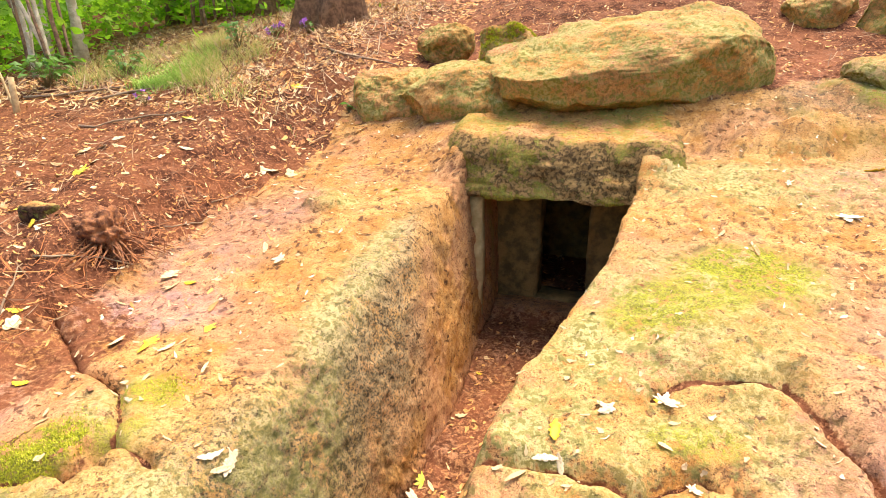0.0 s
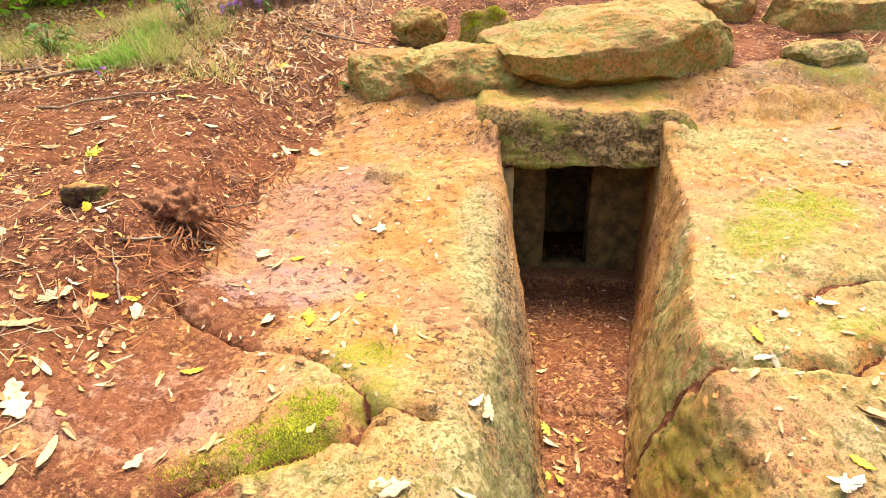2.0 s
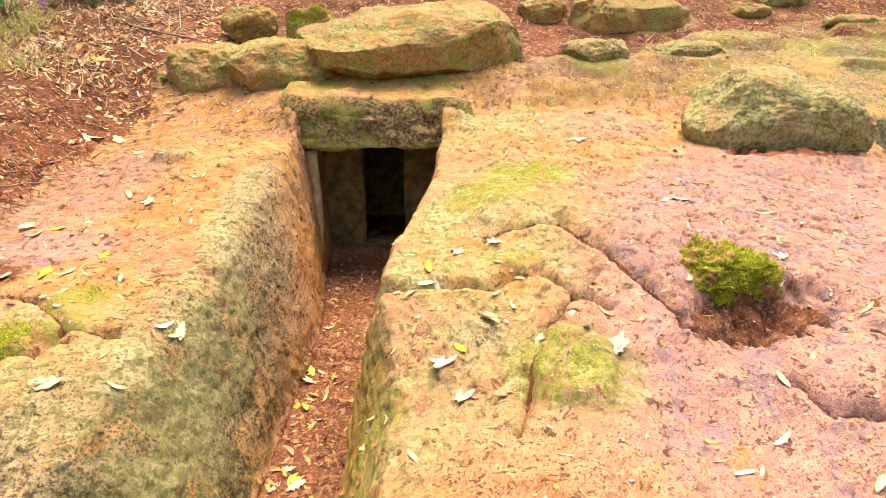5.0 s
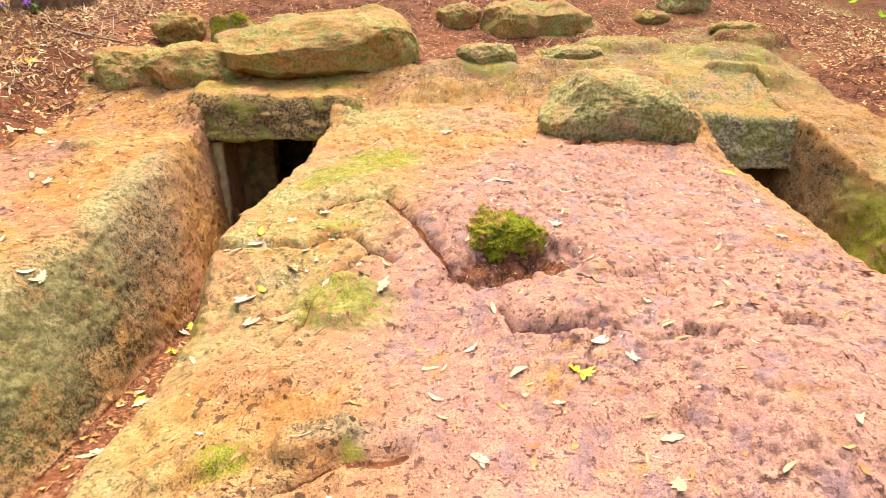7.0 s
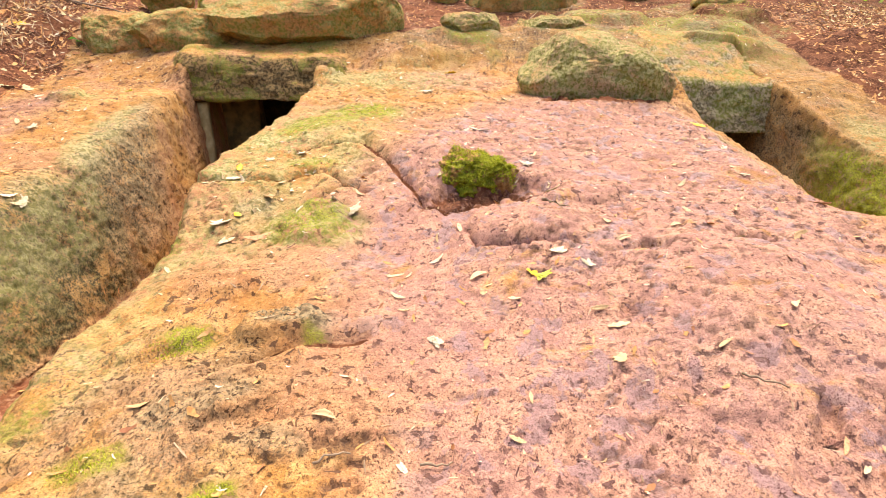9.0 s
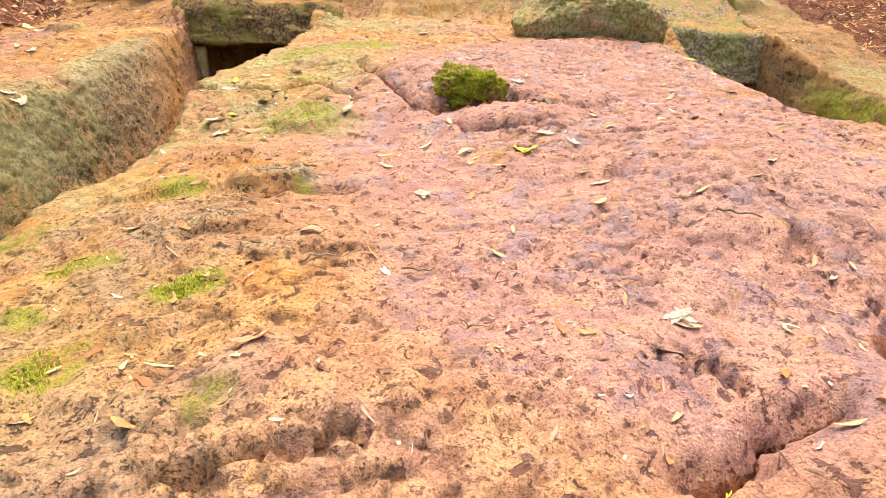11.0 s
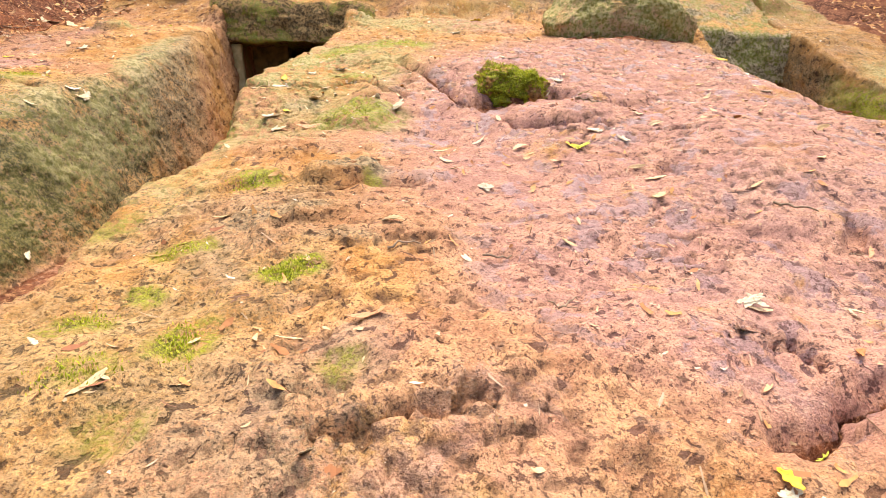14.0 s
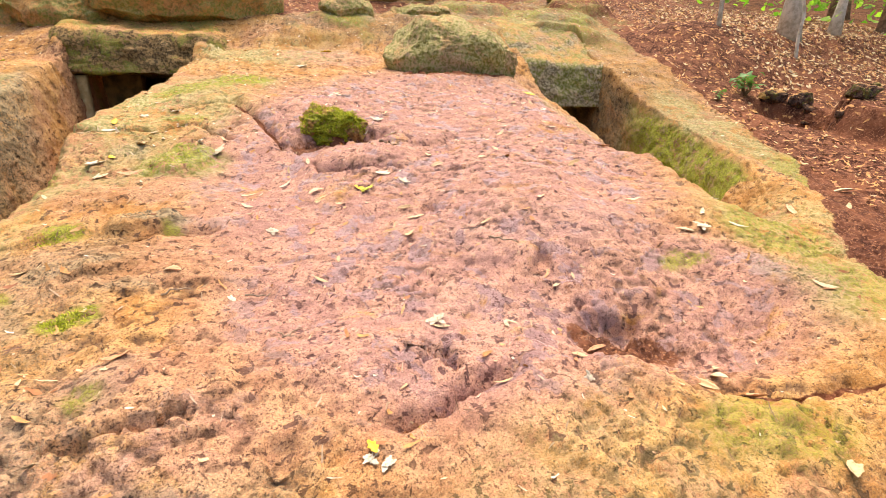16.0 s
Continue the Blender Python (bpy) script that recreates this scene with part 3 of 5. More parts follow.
grey = np.maximum(grey, 0.95 * WALL1 * LEFT1 * ss(GY, 2.0, 0.6))
damp = np.maximum(ss(dome(GX, GY, 2.35, 1.3, 1.75, 2.4, -18), 0.22, 0.55), ss(dome(GX, GY, 1.9, -0.7, 1.2, 1.1), 0.3, 0.7))
damp = np.maximum(damp, spots(((3.05, -0.8, 0.6, 0.5, 0, 0.9), (-2.55, 2.05, 0.40, 0.22, 20, 0.9), (-2.70, 1.20, 0.3, 0.2, 0, 0.6), (-2.6, 2.9, 0.35, 0.6, 0, 0.6), (1.6, 4.2, 0.5, 0.3, 0, 0.5), (0.85, -1.4, 0.5, 0.3, 0, 0.5))))
damp = np.maximum(damp, 0.35 * ss(IN1, 0.85, 0.97) * (GX < 1.5))
wet = spots((
    (1.33, 1.32, 0.2, 0.13, 0, 1.0), (2.94, 0.64, 0.10, 0.05, 0, 1.0), (2.26, 0.57, 0.09, 0.05, 0, 1.0), (1.74, -1.10, 0.14, 0.05, 0, 0.9), (1.62, -1.38, 0.10, 0.04, 0, 0.9),
    (1.60, -1.58, 0.08, 0.04, 0, 0.9), (0.91, -1.40, 0.09, 0.05, 0, 0.8), (0.66, -1.58, 0.12, 0.04, 0, 0.8), (-2.65, 2.00, 0.14, 0.07, 0, 0.7), (-1.86, 1.12, 0.10, 0.06, 30, 0.9),
    (2.5, -0.3, 0.5, 0.2, 0, 0.3), (2.0, -0.9, 0.4, 0.2, 0, 0.4),
))
OUTCROPS = ((4.1, 6.05, 1.3, 0.42, 4, 1.0), (5.9, 5.85, 0.9, 0.40, 0, 0.9), (5.9, 6.75, 1.0, 0.40, 0, 0.9), (3.2, 7.35, 0.9, 0.55, 10, 1.0), (7.2, 6.3, 0.6, 0.5, 20, 0.7), (5.2, 7.7, 1.1, 0.4, -5, 0.8))
bare = spots(OUTCROPS)
soil = soil * (1 - 0.50 * bare)
lichen = np.maximum(lichen, 0.15 * bare)
moss = np.maximum(moss, 0.75 * bare * ss(fbm(GX * 3, GY * 3, 0, 3, 0.5, 77), -0.2, 0.3))
grey = np.maximum(grey, 0.5 * bare)
moss = np.maximum(moss, 0.35 * ss(GY, 4.5, 5.0) * ss(GX, 0.6, 1.5) * ss(GX, 7.0, 6.0) * ss(GY, 7.5, 6.5) * ss(fbm(GX * 2.5, GY * 2.5, 0, 3, 0.5, 78), -0.2, 0.4))
GZ = GZ + 0.04 * bare
stain = 1.1 * ss(WALL1, 0.05, 0.5) * LEFT1 * ss(GY, 2.8, 1.4) + 0.6 * ss(dome(GX, GY, -1.42, 0.35, 0.18, 0.7), 0.2, 0.7)
hill_rock = ss(GY + wob, 4.5, 5.1) * ss(GX, 0.3, 1.4) * ss(GX, 7.4, 6.2) * ss(GY, 8.2, 7.0)
stain = np.maximum(stain, 0.60 * hill_rock)
stain = np.maximum(stain, 0.45 * ss(GX + wob, 5.2, 5.5) * ss(GX, 6.6, 6.0) * ss(GY, 0.2, 0.8) * ss(GY, 5.2, 4.6))
MASKS = {"stain": stain, "soil": soil, "moss": moss, "lichen": lichen, "grey": grey, "damp": damp, "wet": wet}
NX, NY, NZ, PIT_SHADE = roughen(GX, GY, GZ)
# painted recess shade, weaker on the passage walls
MASKS["pit"] = PIT_SHADE * (1 - 0.8 * np.clip(WALL1 + 4 * IN2 * (1 - IN2), 0, 1))
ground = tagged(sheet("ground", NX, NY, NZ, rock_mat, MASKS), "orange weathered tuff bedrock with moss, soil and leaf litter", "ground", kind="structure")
bpy.context.view_layer.update()
ground_tree = BVHTree.FromPolygons([tuple(v) for v in np.stack([NX, NY, NZ], axis=-1).reshape(-1, 3)],
                                   [tuple(p.vertices) for p in ground.data.polygons])


def on_ground(x, y):
    """Height and normal of the sheet under the open sky."""
    hit, normal, _, _ = ground_tree.ray_cast(Vector((x, y, 60)), Vector((0, 0, -1)))
    return (hit.z, normal) if hit else (float(surface(np.array(x), np.array(y))), Vector((0, 0, 1)))

# ---- the tomb mouths ----
def mesh_object(name, bm, material, parent=None, label="", smooth=True):
    me = bpy.data.meshes.new(name)
    bm.to_mesh(me)
    bm.free()
    if smooth:
        me.polygons.foreach_set("use_smooth", np.ones(len(me.polygons), dtype=bool))
    me.materials.append(material)
    ob = new(name, me)
    if parent:
        ob.parent = parent
    if label:
        ob["label"] = label
    return ob


def part(name, bm, material, parent, label=""):
    return mesh_object(name, bm, material, parent, label)


def displace(bm, lumps, grain, seed=0, scale=2.0, pits=0.0):
    bm.normal_update()
    co = np.array([v.co for v in bm.verts])
    no = np.array([v.normal for v in bm.verts])
    d = lumps * fbm(*(co * scale).T, 3, 0.5, seed) + grain * fbm(*(co * 9).T, 3, 0.55, seed + 9)
    d = d + 0.55 * grain * fbm(*(co * 26).T, 2, 0.6, seed + 41)
    if pits:
        d = d - pits * ss(fbm(*(co * 15).T, 3, 0.6, seed + 21), 0.3, 0.7)
        d = d + 0.9 * pits * ss(fbm(*(co * 4).T, 4, 0.6, seed + 31), 0.05, 0.12)
    for v, p in zip(bm.verts, co + no * d[:, None]):
        v.co = p


def block(x0, x1, y0, y1, z0, z1, cell=0.06, round_by=0.03):
    """A box of small quads with softened edges."""
    bm = bmesh.new()
    bmesh.ops.create_cube(bm, size=1)
    for axis, (a, b) in enumerate(((x0, x1), (y0, y1), (z0, z1))):
        n = max(1, int((b - a) / cell))
        edges = [e for e in bm.edges if abs((e.verts[0].co - e.verts[1].co)[axis]) > 0.5 / 1000 and abs((e.verts[0].co - e.verts[1].co).normalized()[axis]) > 0.9]
        if n > 1:
            bmesh.ops.subdivide_edges(bm, edges=edges, cuts=n - 1, use_grid_fill=True)
    size = Vector((x1 - x0, y1 - y0, z1 - z0))
    mid = Vector((x0 + x1, y0 + y1, z0 + z1)) / 2
    for v in bm.verts:
        p = Vector([c * s for c, s in zip(v.co, size)])
        core = Vector([max(-s / 2 + round_by, min(s / 2 - round_by, c)) for c, s in zip(p, size)])
        d = p - core
        v.co = mid + core + (d.normalized() * min(d.length, round_by) if d.length > 1e-6 else d)
    return bm


def roof_block(name, x0, x1, y0, y1, under, label, lean=0.0, material=None, brow=0.0):
    """The rock over a tomb mouth: front face, underside and a top that follows the hill."""
    bm = block(x0, x1, y0, y1, 0, 1, 0.04, 0.001)
    for v in bm.verts:
        x, y, k = v.co
        edge = min(1.0, max(0.0, min(x - x0, x1 - x) / 0.07))
        top = float(surface(np.array(x), np.array(y))) + 0.02 - 0.14 * (1 - edge) ** 1.5
        top += brow * max(0.0, 1 - (y - y0) / 0.7) - 0.05 * max(0.0, 1 - (y - y0) / 0.10) ** 2
        v.co = (x, y + lean * k * max(0.0, 1 - (y - y0) / 0.5), under + (top - under) * k)
    displace(bm, 0.025, 0.018, 5, 2.0, 0.010)
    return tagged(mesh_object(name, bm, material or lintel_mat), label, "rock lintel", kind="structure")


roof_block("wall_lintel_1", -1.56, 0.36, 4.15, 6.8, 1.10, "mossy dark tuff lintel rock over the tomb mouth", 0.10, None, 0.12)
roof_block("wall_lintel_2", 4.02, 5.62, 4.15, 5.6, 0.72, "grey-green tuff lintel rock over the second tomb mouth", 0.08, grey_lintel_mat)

tomb_mat = plain_material("tomb wall", (0.27, 0.175, 0.06), (0.10, 0.075, 0.026), 7, 0.9, 0.02)


def slab(name, x0, x1, y0, y1, z0, z1, label):
    bm = block(x0, x1, y0, y1, z0, z1, 0.07, 0.02)
    displace(bm, 0.012, 0.01, 3)
    return tagged(mesh_object(name, bm, tomb_mat), label, "tomb wall", kind="structure")


INNER = "damp mossy tuff wall inside the tomb mouth"
slab("wall_inner_1", -1.55, -0.82, 5.02, 5.32, -0.40, 1.2, INNER)
slab("wall_inner_2", -0.36, 0.45, 5.02, 5.32, -0.40, 1.2, INNER)
slab("sill_1", -0.86, -0.32, 5.04, 5.32, -0.40, -0.05, "worn stone threshold of the inner tomb doorway")
slab("wall_side_1", -1.55, -1.30, 4.32, 5.06, -0.40, 1.2, INNER)
slab("wall_side_2", 0.20, 0.45, 4.40, 5.06, -0.40, 1.2, INNER)
# slab added for the wall's lit edge; the light is put into its pale colour
jamb = block(-1.31, -1.19, 4.24, 4.36, -0.40, 1.08, 0.05, 0.015)
displace(jamb, 0.008, 0.006, 4)
tagged(mesh_object("wall_jamb", jamb, plain_material("lit wall edge", (0.50, 0.39, 0.19), (0.34, 0.25, 0.10), 9, 0.85, 0.006)), "smoothed tuff wall edge beside the tomb mouth, coloured pale as if lit", "tomb wall", kind="structure")
slab("wall_back", -1.6, 0.5, 6.55, 6.75, -0.4, 1.25, INNER)
slab("wall_inner_3", 4.1, 5.6, 4.95, 5.2, -0.5, 0.8, INNER)


# ---- boulders ----
def boulder(name, centre, size, turn=(0, 0, 0), square=0.55, seed=0, lumps=0.05, grain=0.015, label="", material=None, cuts=6, taper=0.0, cat="boulder", wedge=0.0, facets=9, bite=0.80):
    bm = bmesh.new()
    bmesh.ops.create_icosphere(bm, subdivisions=cuts, radius=1)
    rng = random.Random(seed)
    planes = [(Vector((rng.gauss(0, 1), rng.gauss(0, 1), rng.gauss(0, 0.8))).normalized(), rng.uniform(bite, bite + 0.22)) for _ in range(facets)]
    for v in bm.verts:
        p = Vector([math.copysign(abs(c) ** square, c) for c in v.co])
        for n, d in planes:
            over = p.dot(n) - d
            if over > 0:
                p -= n * over * 0.9
        k = 1 - taper * max(0.0, p[2])
        v.co = (p[0] * size[0] / 2 * k, p[1] * size[1] / 2 * k, p[2] * size[2] / 2 * (1 + wedge * p[0] if p[2] > 0 else 1))
    displace(bm, lumps, grain, seed, 2.6, 0.3 * grain)
    ob = mesh_object(name, bm, material or boulder_mat)
    ob.matrix_world = pose(*centre, *turn)
    return tagged(ob, label, cat)


boulder("boulder", (-0.26, 5.60, 2.15), (2.50, 1.50, 0.70), (18, 0, 14), 0.52, 4, 0.055, 0.012, "broad orange tuff cap boulder with moss along its underside", cuts=7, wedge=0.45, facets=12, bite=0.90)
boulder("boulder", (-1.72, 5.30, 1.92), (1.36, 1.05, 0.46), (16, -4, 6), 0.55, 14, 0.05, 0.012, label="orange tuff boulder wedged beside the cap boulder", cuts=7, wedge=0.25)
boulder("boulder", (-2.42, 5.34, 1.82), (0.95, 0.85, 0.56), (14, 0, 20), 0.62, 24, 0.05, 0.012, label="mossy orange tuff boulder at the edge of the soil", cuts=7)
boulder("boulder", (-2.30, 6.40, 2.46), (0.66, 0.5, 0.50), (0, 10, 30), 0.6, 34, 0.06, 0.02, label="small angular tuff boulder with one pale face", taper=0.4, facets=6, bite=0.62)
capped = boulder("boulder", (-1.52, 6.16, 2.34), (0.60, 0.52, 0.50), (0, 0, 10), 0.55, 44, 0.04, 0.02, label="small squared boulder with a bright green moss cap")
boulder("boulder", (3.05, 3.92, 1.43), (1.50, 1.12, 0.64), (20, 6, -8), 0.50, 54, 0.05, 0.012, label="mossy grey squared boulder with a flat top", material=block_mat, cuts=7)

# ---- fallen leaves ----
def leaf_material(name, tones, rough=0.55, sheen=0.25):
    m, nt, bsdf = shader(name)
    info = nt.nodes.new("ShaderNodeObjectInfo")
    pos = nt.nodes.new("ShaderNodeTexCoord").outputs["Object"]
    n = noise_node(nt, 9.0, 4, 0.6, pos)
    col = blend(nt, info.outputs["Random"], tones[0], tones[1])
    col = blend(nt, band(nt, n, 0.52, 0.72, 0.0, 0.75), col, tones[2])
    link(nt, col, bsdf.inputs["Base Color"])
    bsdf.inputs["Roughness"].default_value = rough
    bsdf.inputs["Specular IOR Level"].default_value = sheen
    return m


LEAF_MATS = {
    0: leaf_material("dry cream leaf", ((0.60, 0.42, 0.22), (0.66, 0.52, 0.31), (0.38, 0.21, 0.09))),
    1: leaf_material("bleached leaf", ((0.46, 0.29, 0.13), (0.64, 0.49, 0.29), (0.32, 0.17, 0.07))),
    2: leaf_material("yellow leaf", ((0.78, 0.50, 0.03), (0.72, 0.42, 0.03), (0.45, 0.22, 0.03))),
    3: leaf_material("brown leaf", ((0.42, 0.17, 0.05), (0.55, 0.27, 0.13), (0.20, 0.08, 0.03))),
    4: leaf_material("white leaf", ((0.54, 0.42, 0.27), (0.64, 0.54, 0.38), (0.34, 0.22, 0.11))),
    5: leaf_material("green yellow leaf", ((0.60, 0.55, 0.04), (0.50, 0.52, 0.06), (0.24, 0.30, 0.04))),
}
LEAF_LABELS = {
    0: "dry cream lobed oak leaf lying on the ground", 1: "bleached narrow chestnut leaf curled on the ground", 2: "yellow autumn leaf fallen on the ground",
    3: "brown dried leaf curled on the ground", 4: "pale whitish dead leaf lying upturned", 5: "yellow-green fresh fallen leaf spray",
}


def blade(bm, length, width, lobes, depth, curl, cup, turn, rng, offset=(0.0, 0.0)):
    """One leaf blade: a midrib and two scalloped halves, curled along and cupped across."""
    n = 14 if lobes else 10
    rows = []
    c, s = math.cos(turn), math.sin(turn)
    twist, bend = rng.uniform(-0.6, 0.6), rng.uniform(-0.35, 0.35)
    for i in range(n + 1):
        t = i / n
        w = width * max(0.02, math.sin(math.pi * min(1, t * 0.93 + 0.05))) ** 0.75
        phase = rng.uniform(-0.5, 0.5)
        wl = w * (1 + depth * math.cos(2 * math.pi * lobes * t + phase) + rng.uniform(-0.12, 0.12))
        wr = w * (1 + depth * math.cos(2 * math.pi * lobes * t + 1.3 + phase) + rng.uniform(-0.12, 0.12))
        u = (t - 0.5) * length
        row = []
        for k in (-1, -0.5, 0, 0.5, 1):
            w = wl if k < 0 else wr
            x, y = u, k * w + bend * (t - 0.5) ** 2 * length
            z = curl * length * (2 * t - 1) ** 2 + cup * abs(k) ** 1.5 * w + twist * (t - 0.5) * k * w + rng.uniform(-0.012, 0.012) * length
            row.append(bm.verts.new((x * c - y * s + offset[0], x * s + y * c + offset[1], z)))
        rows.append(row)
    for a, b in zip(rows, rows[1:]):
        for k in range(4):
            bm.faces.new((a[k], a[k + 1], b[k + 1], b[k]))


def leaf_mesh(kind, rng):
    bm = bmesh.new()
    if kind in (0, 2):
        blade(bm, 1.0, rng.uniform(0.20, 0.27), rng.choice((3, 4)), 0.30, rng.uniform(0.02, 0.12), rng.uniform(-0.2, 0.35), 0, rng)
    elif kind in (1, 3):
        blade(bm, 1.0, rng.uniform(0.10, 0.15), 6, 0.06, rng.uniform(-0.06, 0.14), rng.uniform(0.1, 0.7), 0, rng)
    elif kind == 4:
        for a in range(rng.choice((1, 2, 3))):
            blade(bm, rng.uniform(0.75, 1.0), rng.uniform(0.11, 0.18), 4, 0.22, rng.uniform(0.03, 0.11), rng.uniform(-0.1, 0.35), rng.uniform(-0.9, 0.9) + a * 0.9, rng, (0.1 * a, -0.06 * a))
    else:
        for a in range(rng.choice((3, 4, 5))):
            turn = -0.9 + a * 0.6 + rng.uniform(-0.15, 0.15)
            blade(bm, 0.62, 0.09, 5, 0.12, rng.uniform(0.05, 0.22), rng.uniform(0.1, 0.5), turn, rng, (0.3 * math.cos(turn), 0.3 * math.sin(turn)))
    low = min(v.co.z for v in bm.verts)
    for v in bm.verts:
        v.co.z -= low
    # a thin body, so that the leaf is no paper plane
    shell = bmesh.ops.extrude_face_region(bm, geom=bm.faces[:])
    for v in shell["geom"]:
        if isinstance(v, bmesh.types.BMVert):
            v.co.z += 0.008
    me = bpy.data.meshes.new("fallen_leaf")
    bm.to_mesh(me)
    bm.free()
    me.polygons.foreach_set("use_smooth", np.ones(len(me.polygons), dtype=bool))
    me.materials.append(LEAF_MATS[kind])
    return me


leaf_rng = random.Random(8)
LEAF_MESHES = {k: [leaf_mesh(k, leaf_rng) for _ in range(6)] for k in LEAF_MATS}


def lay_leaf(x, y, size, kind):
    z, normal = on_ground(x, y)
    ob = new("fallen_leaf", leaf_rng.choice(LEAF_MESHES[kind]))
    up = Vector((normal.x * 0.8, normal.y * 0.8, max(normal.z, 0.5))).normalized()
    tilt = up.to_track_quat("Z", "Y").to_matrix().to_4x4()
    ob.matrix_world = Matrix.Translation((x, y, z + 0.003)) @ tilt @ pose(0, 0, 0, leaf_rng.uniform(-7, 7), leaf_rng.uniform(-6, 6), leaf_rng.uniform(0, 360)) @ Matrix.Diagonal((size, size, size, 1))
    tagged(ob, LEAF_LABELS[kind], "leaf", "fallen leaves")


BANK_LEAVES = [(-3.25, 1.49, 0.18, 0), (-3.13, 1.59, 0.12, 2), (-3.11, 1.49, 0.15, 1), (-3.41, 1.48, 0.12, 1), (-2.99, 1.63, 0.18, 0), (-3.04, 1.67, 0.09, 2), (-3.25, 1.30, 0.21, 1), (-3.28, 1.14, 0.17, 0), (-3.07, 1.18, 0.13, 1), (-3.06, 1.03, 0.23, 0), (-2.98, 1.31, 0.09, 1), (-3.16, 1.19, 0.07, 3), (-3.89, 1.93, 0.23, 0), (-3.48, 2.20, 0.15, 0), (-4.20, 2.04, 0.23, 2), (-4.40, 2.98, 0.21, 1), (-3.94, 2.32, 0.10, 2), (-4.07, 2.88, 0.21, 5), (-4.29, 3.32, 0.20, 4), (-4.36, 3.54, 0.16, 4), (-5.04, 2.85, 0.22, 2), (-3.49, 3.42, 0.18, 4), (-3.09, 3.85, 0.23, 4), (-3.99, 4.02, 0.16, 5)]
TERRACE_LEAVES = [(-2.85, 1.00, 0.09, 1), (-2.85, 0.90, 0.15, 1), (-2.60, 0.97, 0.12, 0), (-2.51, 0.98, 0.09, 1), (-2.35, 1.00, 0.10, 1), (-2.90, 0.78, 0.12, 1), (-2.86, 1.22, 0.07, 1), (-2.72, 1.31, 0.08, 1), (-2.63, 1.39, 0.10, 2), (-2.21, 1.21, 0.07, 1), (-2.47, 1.78, 0.17, 0), (-2.30, 1.81, 0.12, 5), (-2.24, 1.75, 0.10, 2), (-2.09, 2.01, 0.11, 5), (-2.19, 2.17, 0.14, 3), (-2.76, 2.06, 0.08, 1), (-2.59, 2.28, 0.13, 1), (-2.73, 2.40, 0.15, 0), (-2.50, 2.34, 0.09, 2), (-2.10, 1.85, 0.08, 1), (-2.04, 1.58, 0.08, 1), (-1.84, 1.73, 0.08, 1), (-1.71, 1.69, 0.08, 1), (-2.11, 1.46, 0.05, 1)]
EDGE_LEAVES = [(-1.46, 1.34, 0.12, 4), (-1.41, 1.39, 0.13, 4), (-1.42, 1.34, 0.10, 1), (-1.72, 0.89, 0.14, 0), (-1.49, 0.94, 0.09, 1), (-2.35, 1.02, 0.11, 1), (-2.23, 1.25, 0.07, 1), (-1.89, 0.78, 0.10, 1), (-2.46, 0.82, 0.15, 5), (-1.59, 1.07, 0.07, 1), (-1.92, 0.76, 0.09, 1), (-2.72, 2.40, 0.16, 0), (-2.24, 2.74, 0.14, 1), (-2.10, 2.68, 0.12, 4), (-1.68, 3.02, 0.08, 1), (-1.73, 3.69, 0.14, 5), (-2.87, 3.95, 0.19, 0), (-3.08, 3.92, 0.21, 0)]
RIGHT_LEAVES = [(-0.22, 1.74, 0.12, 4), (-0.16, 1.74, 0.12, 4), (-0.20, 1.84, 0.10, 2), (0.09, 1.43, 0.21, 1), (-0.18, 1.19, 0.11, 4), (-0.07, 1.26, 0.09, 2), (-0.42, 1.01, 0.08, 4), (-0.07, 1.00, 0.11, 1), (0.65, 1.19, 0.18, 4), (0.32, 1.28, 0.08, 4), (0.11, 1.02, 0.21, 3), (0.21, 2.07, 0.13, 4), (0.30, 1.71, 0.07, 4), (0.63, 1.51, 0.10, 1), (0.68, 1.40, 0.11, 1), (1.24, 2.22, 0.10, 1), (1.65, 2.62, 0.22, 4), (-0.02, 2.01, 0.10, 4), (0.20, 1.86, 0.08, 1), (0.15, 1.58, 0.08, 1), (0.48, 1.88, 0.08, 1), (-0.29, 1.40, 0.08, 3), (1.24, 3.81, 0.16, 4)]
ROCK_LEAVES = [(1.15, 0.67, 0.11, 4), (1.79, 0.55, 0.13, 4), (1.64, 0.38, 0.13, 5), (1.62, 0.41, 0.09, 2), (1.86, 0.11, 0.09, 1), (1.91, 0.00, 0.11, 0), (1.77, -0.08, 0.05, 1), (1.34, 0.43, 0.12, 1), (1.92, 0.45, 0.09, 4), (2.30, 0.66, 0.07, 1), (2.23, 0.58, 0.17, 3), (2.57, 0.84, 0.10, 1), (2.76, 0.81, 0.12, 3), (3.26, 0.73, 0.17, 1), (3.08, 1.07, 0.09, 1), (3.78, 1.22, 0.17, 3), (2.66, -0.07, 0.13, 1), (2.27, -0.21, 0.09, 1), (1.95, 1.26, 0.14, 1), (1.86, 0.83, 0.07, 1), (0.96, 0.19, 0.08, 1), (0.93, 0.32, 0.09, 1), (0.92, 0.55, 0.10, 1), (0.99, 0.55, 0.07, 4)]
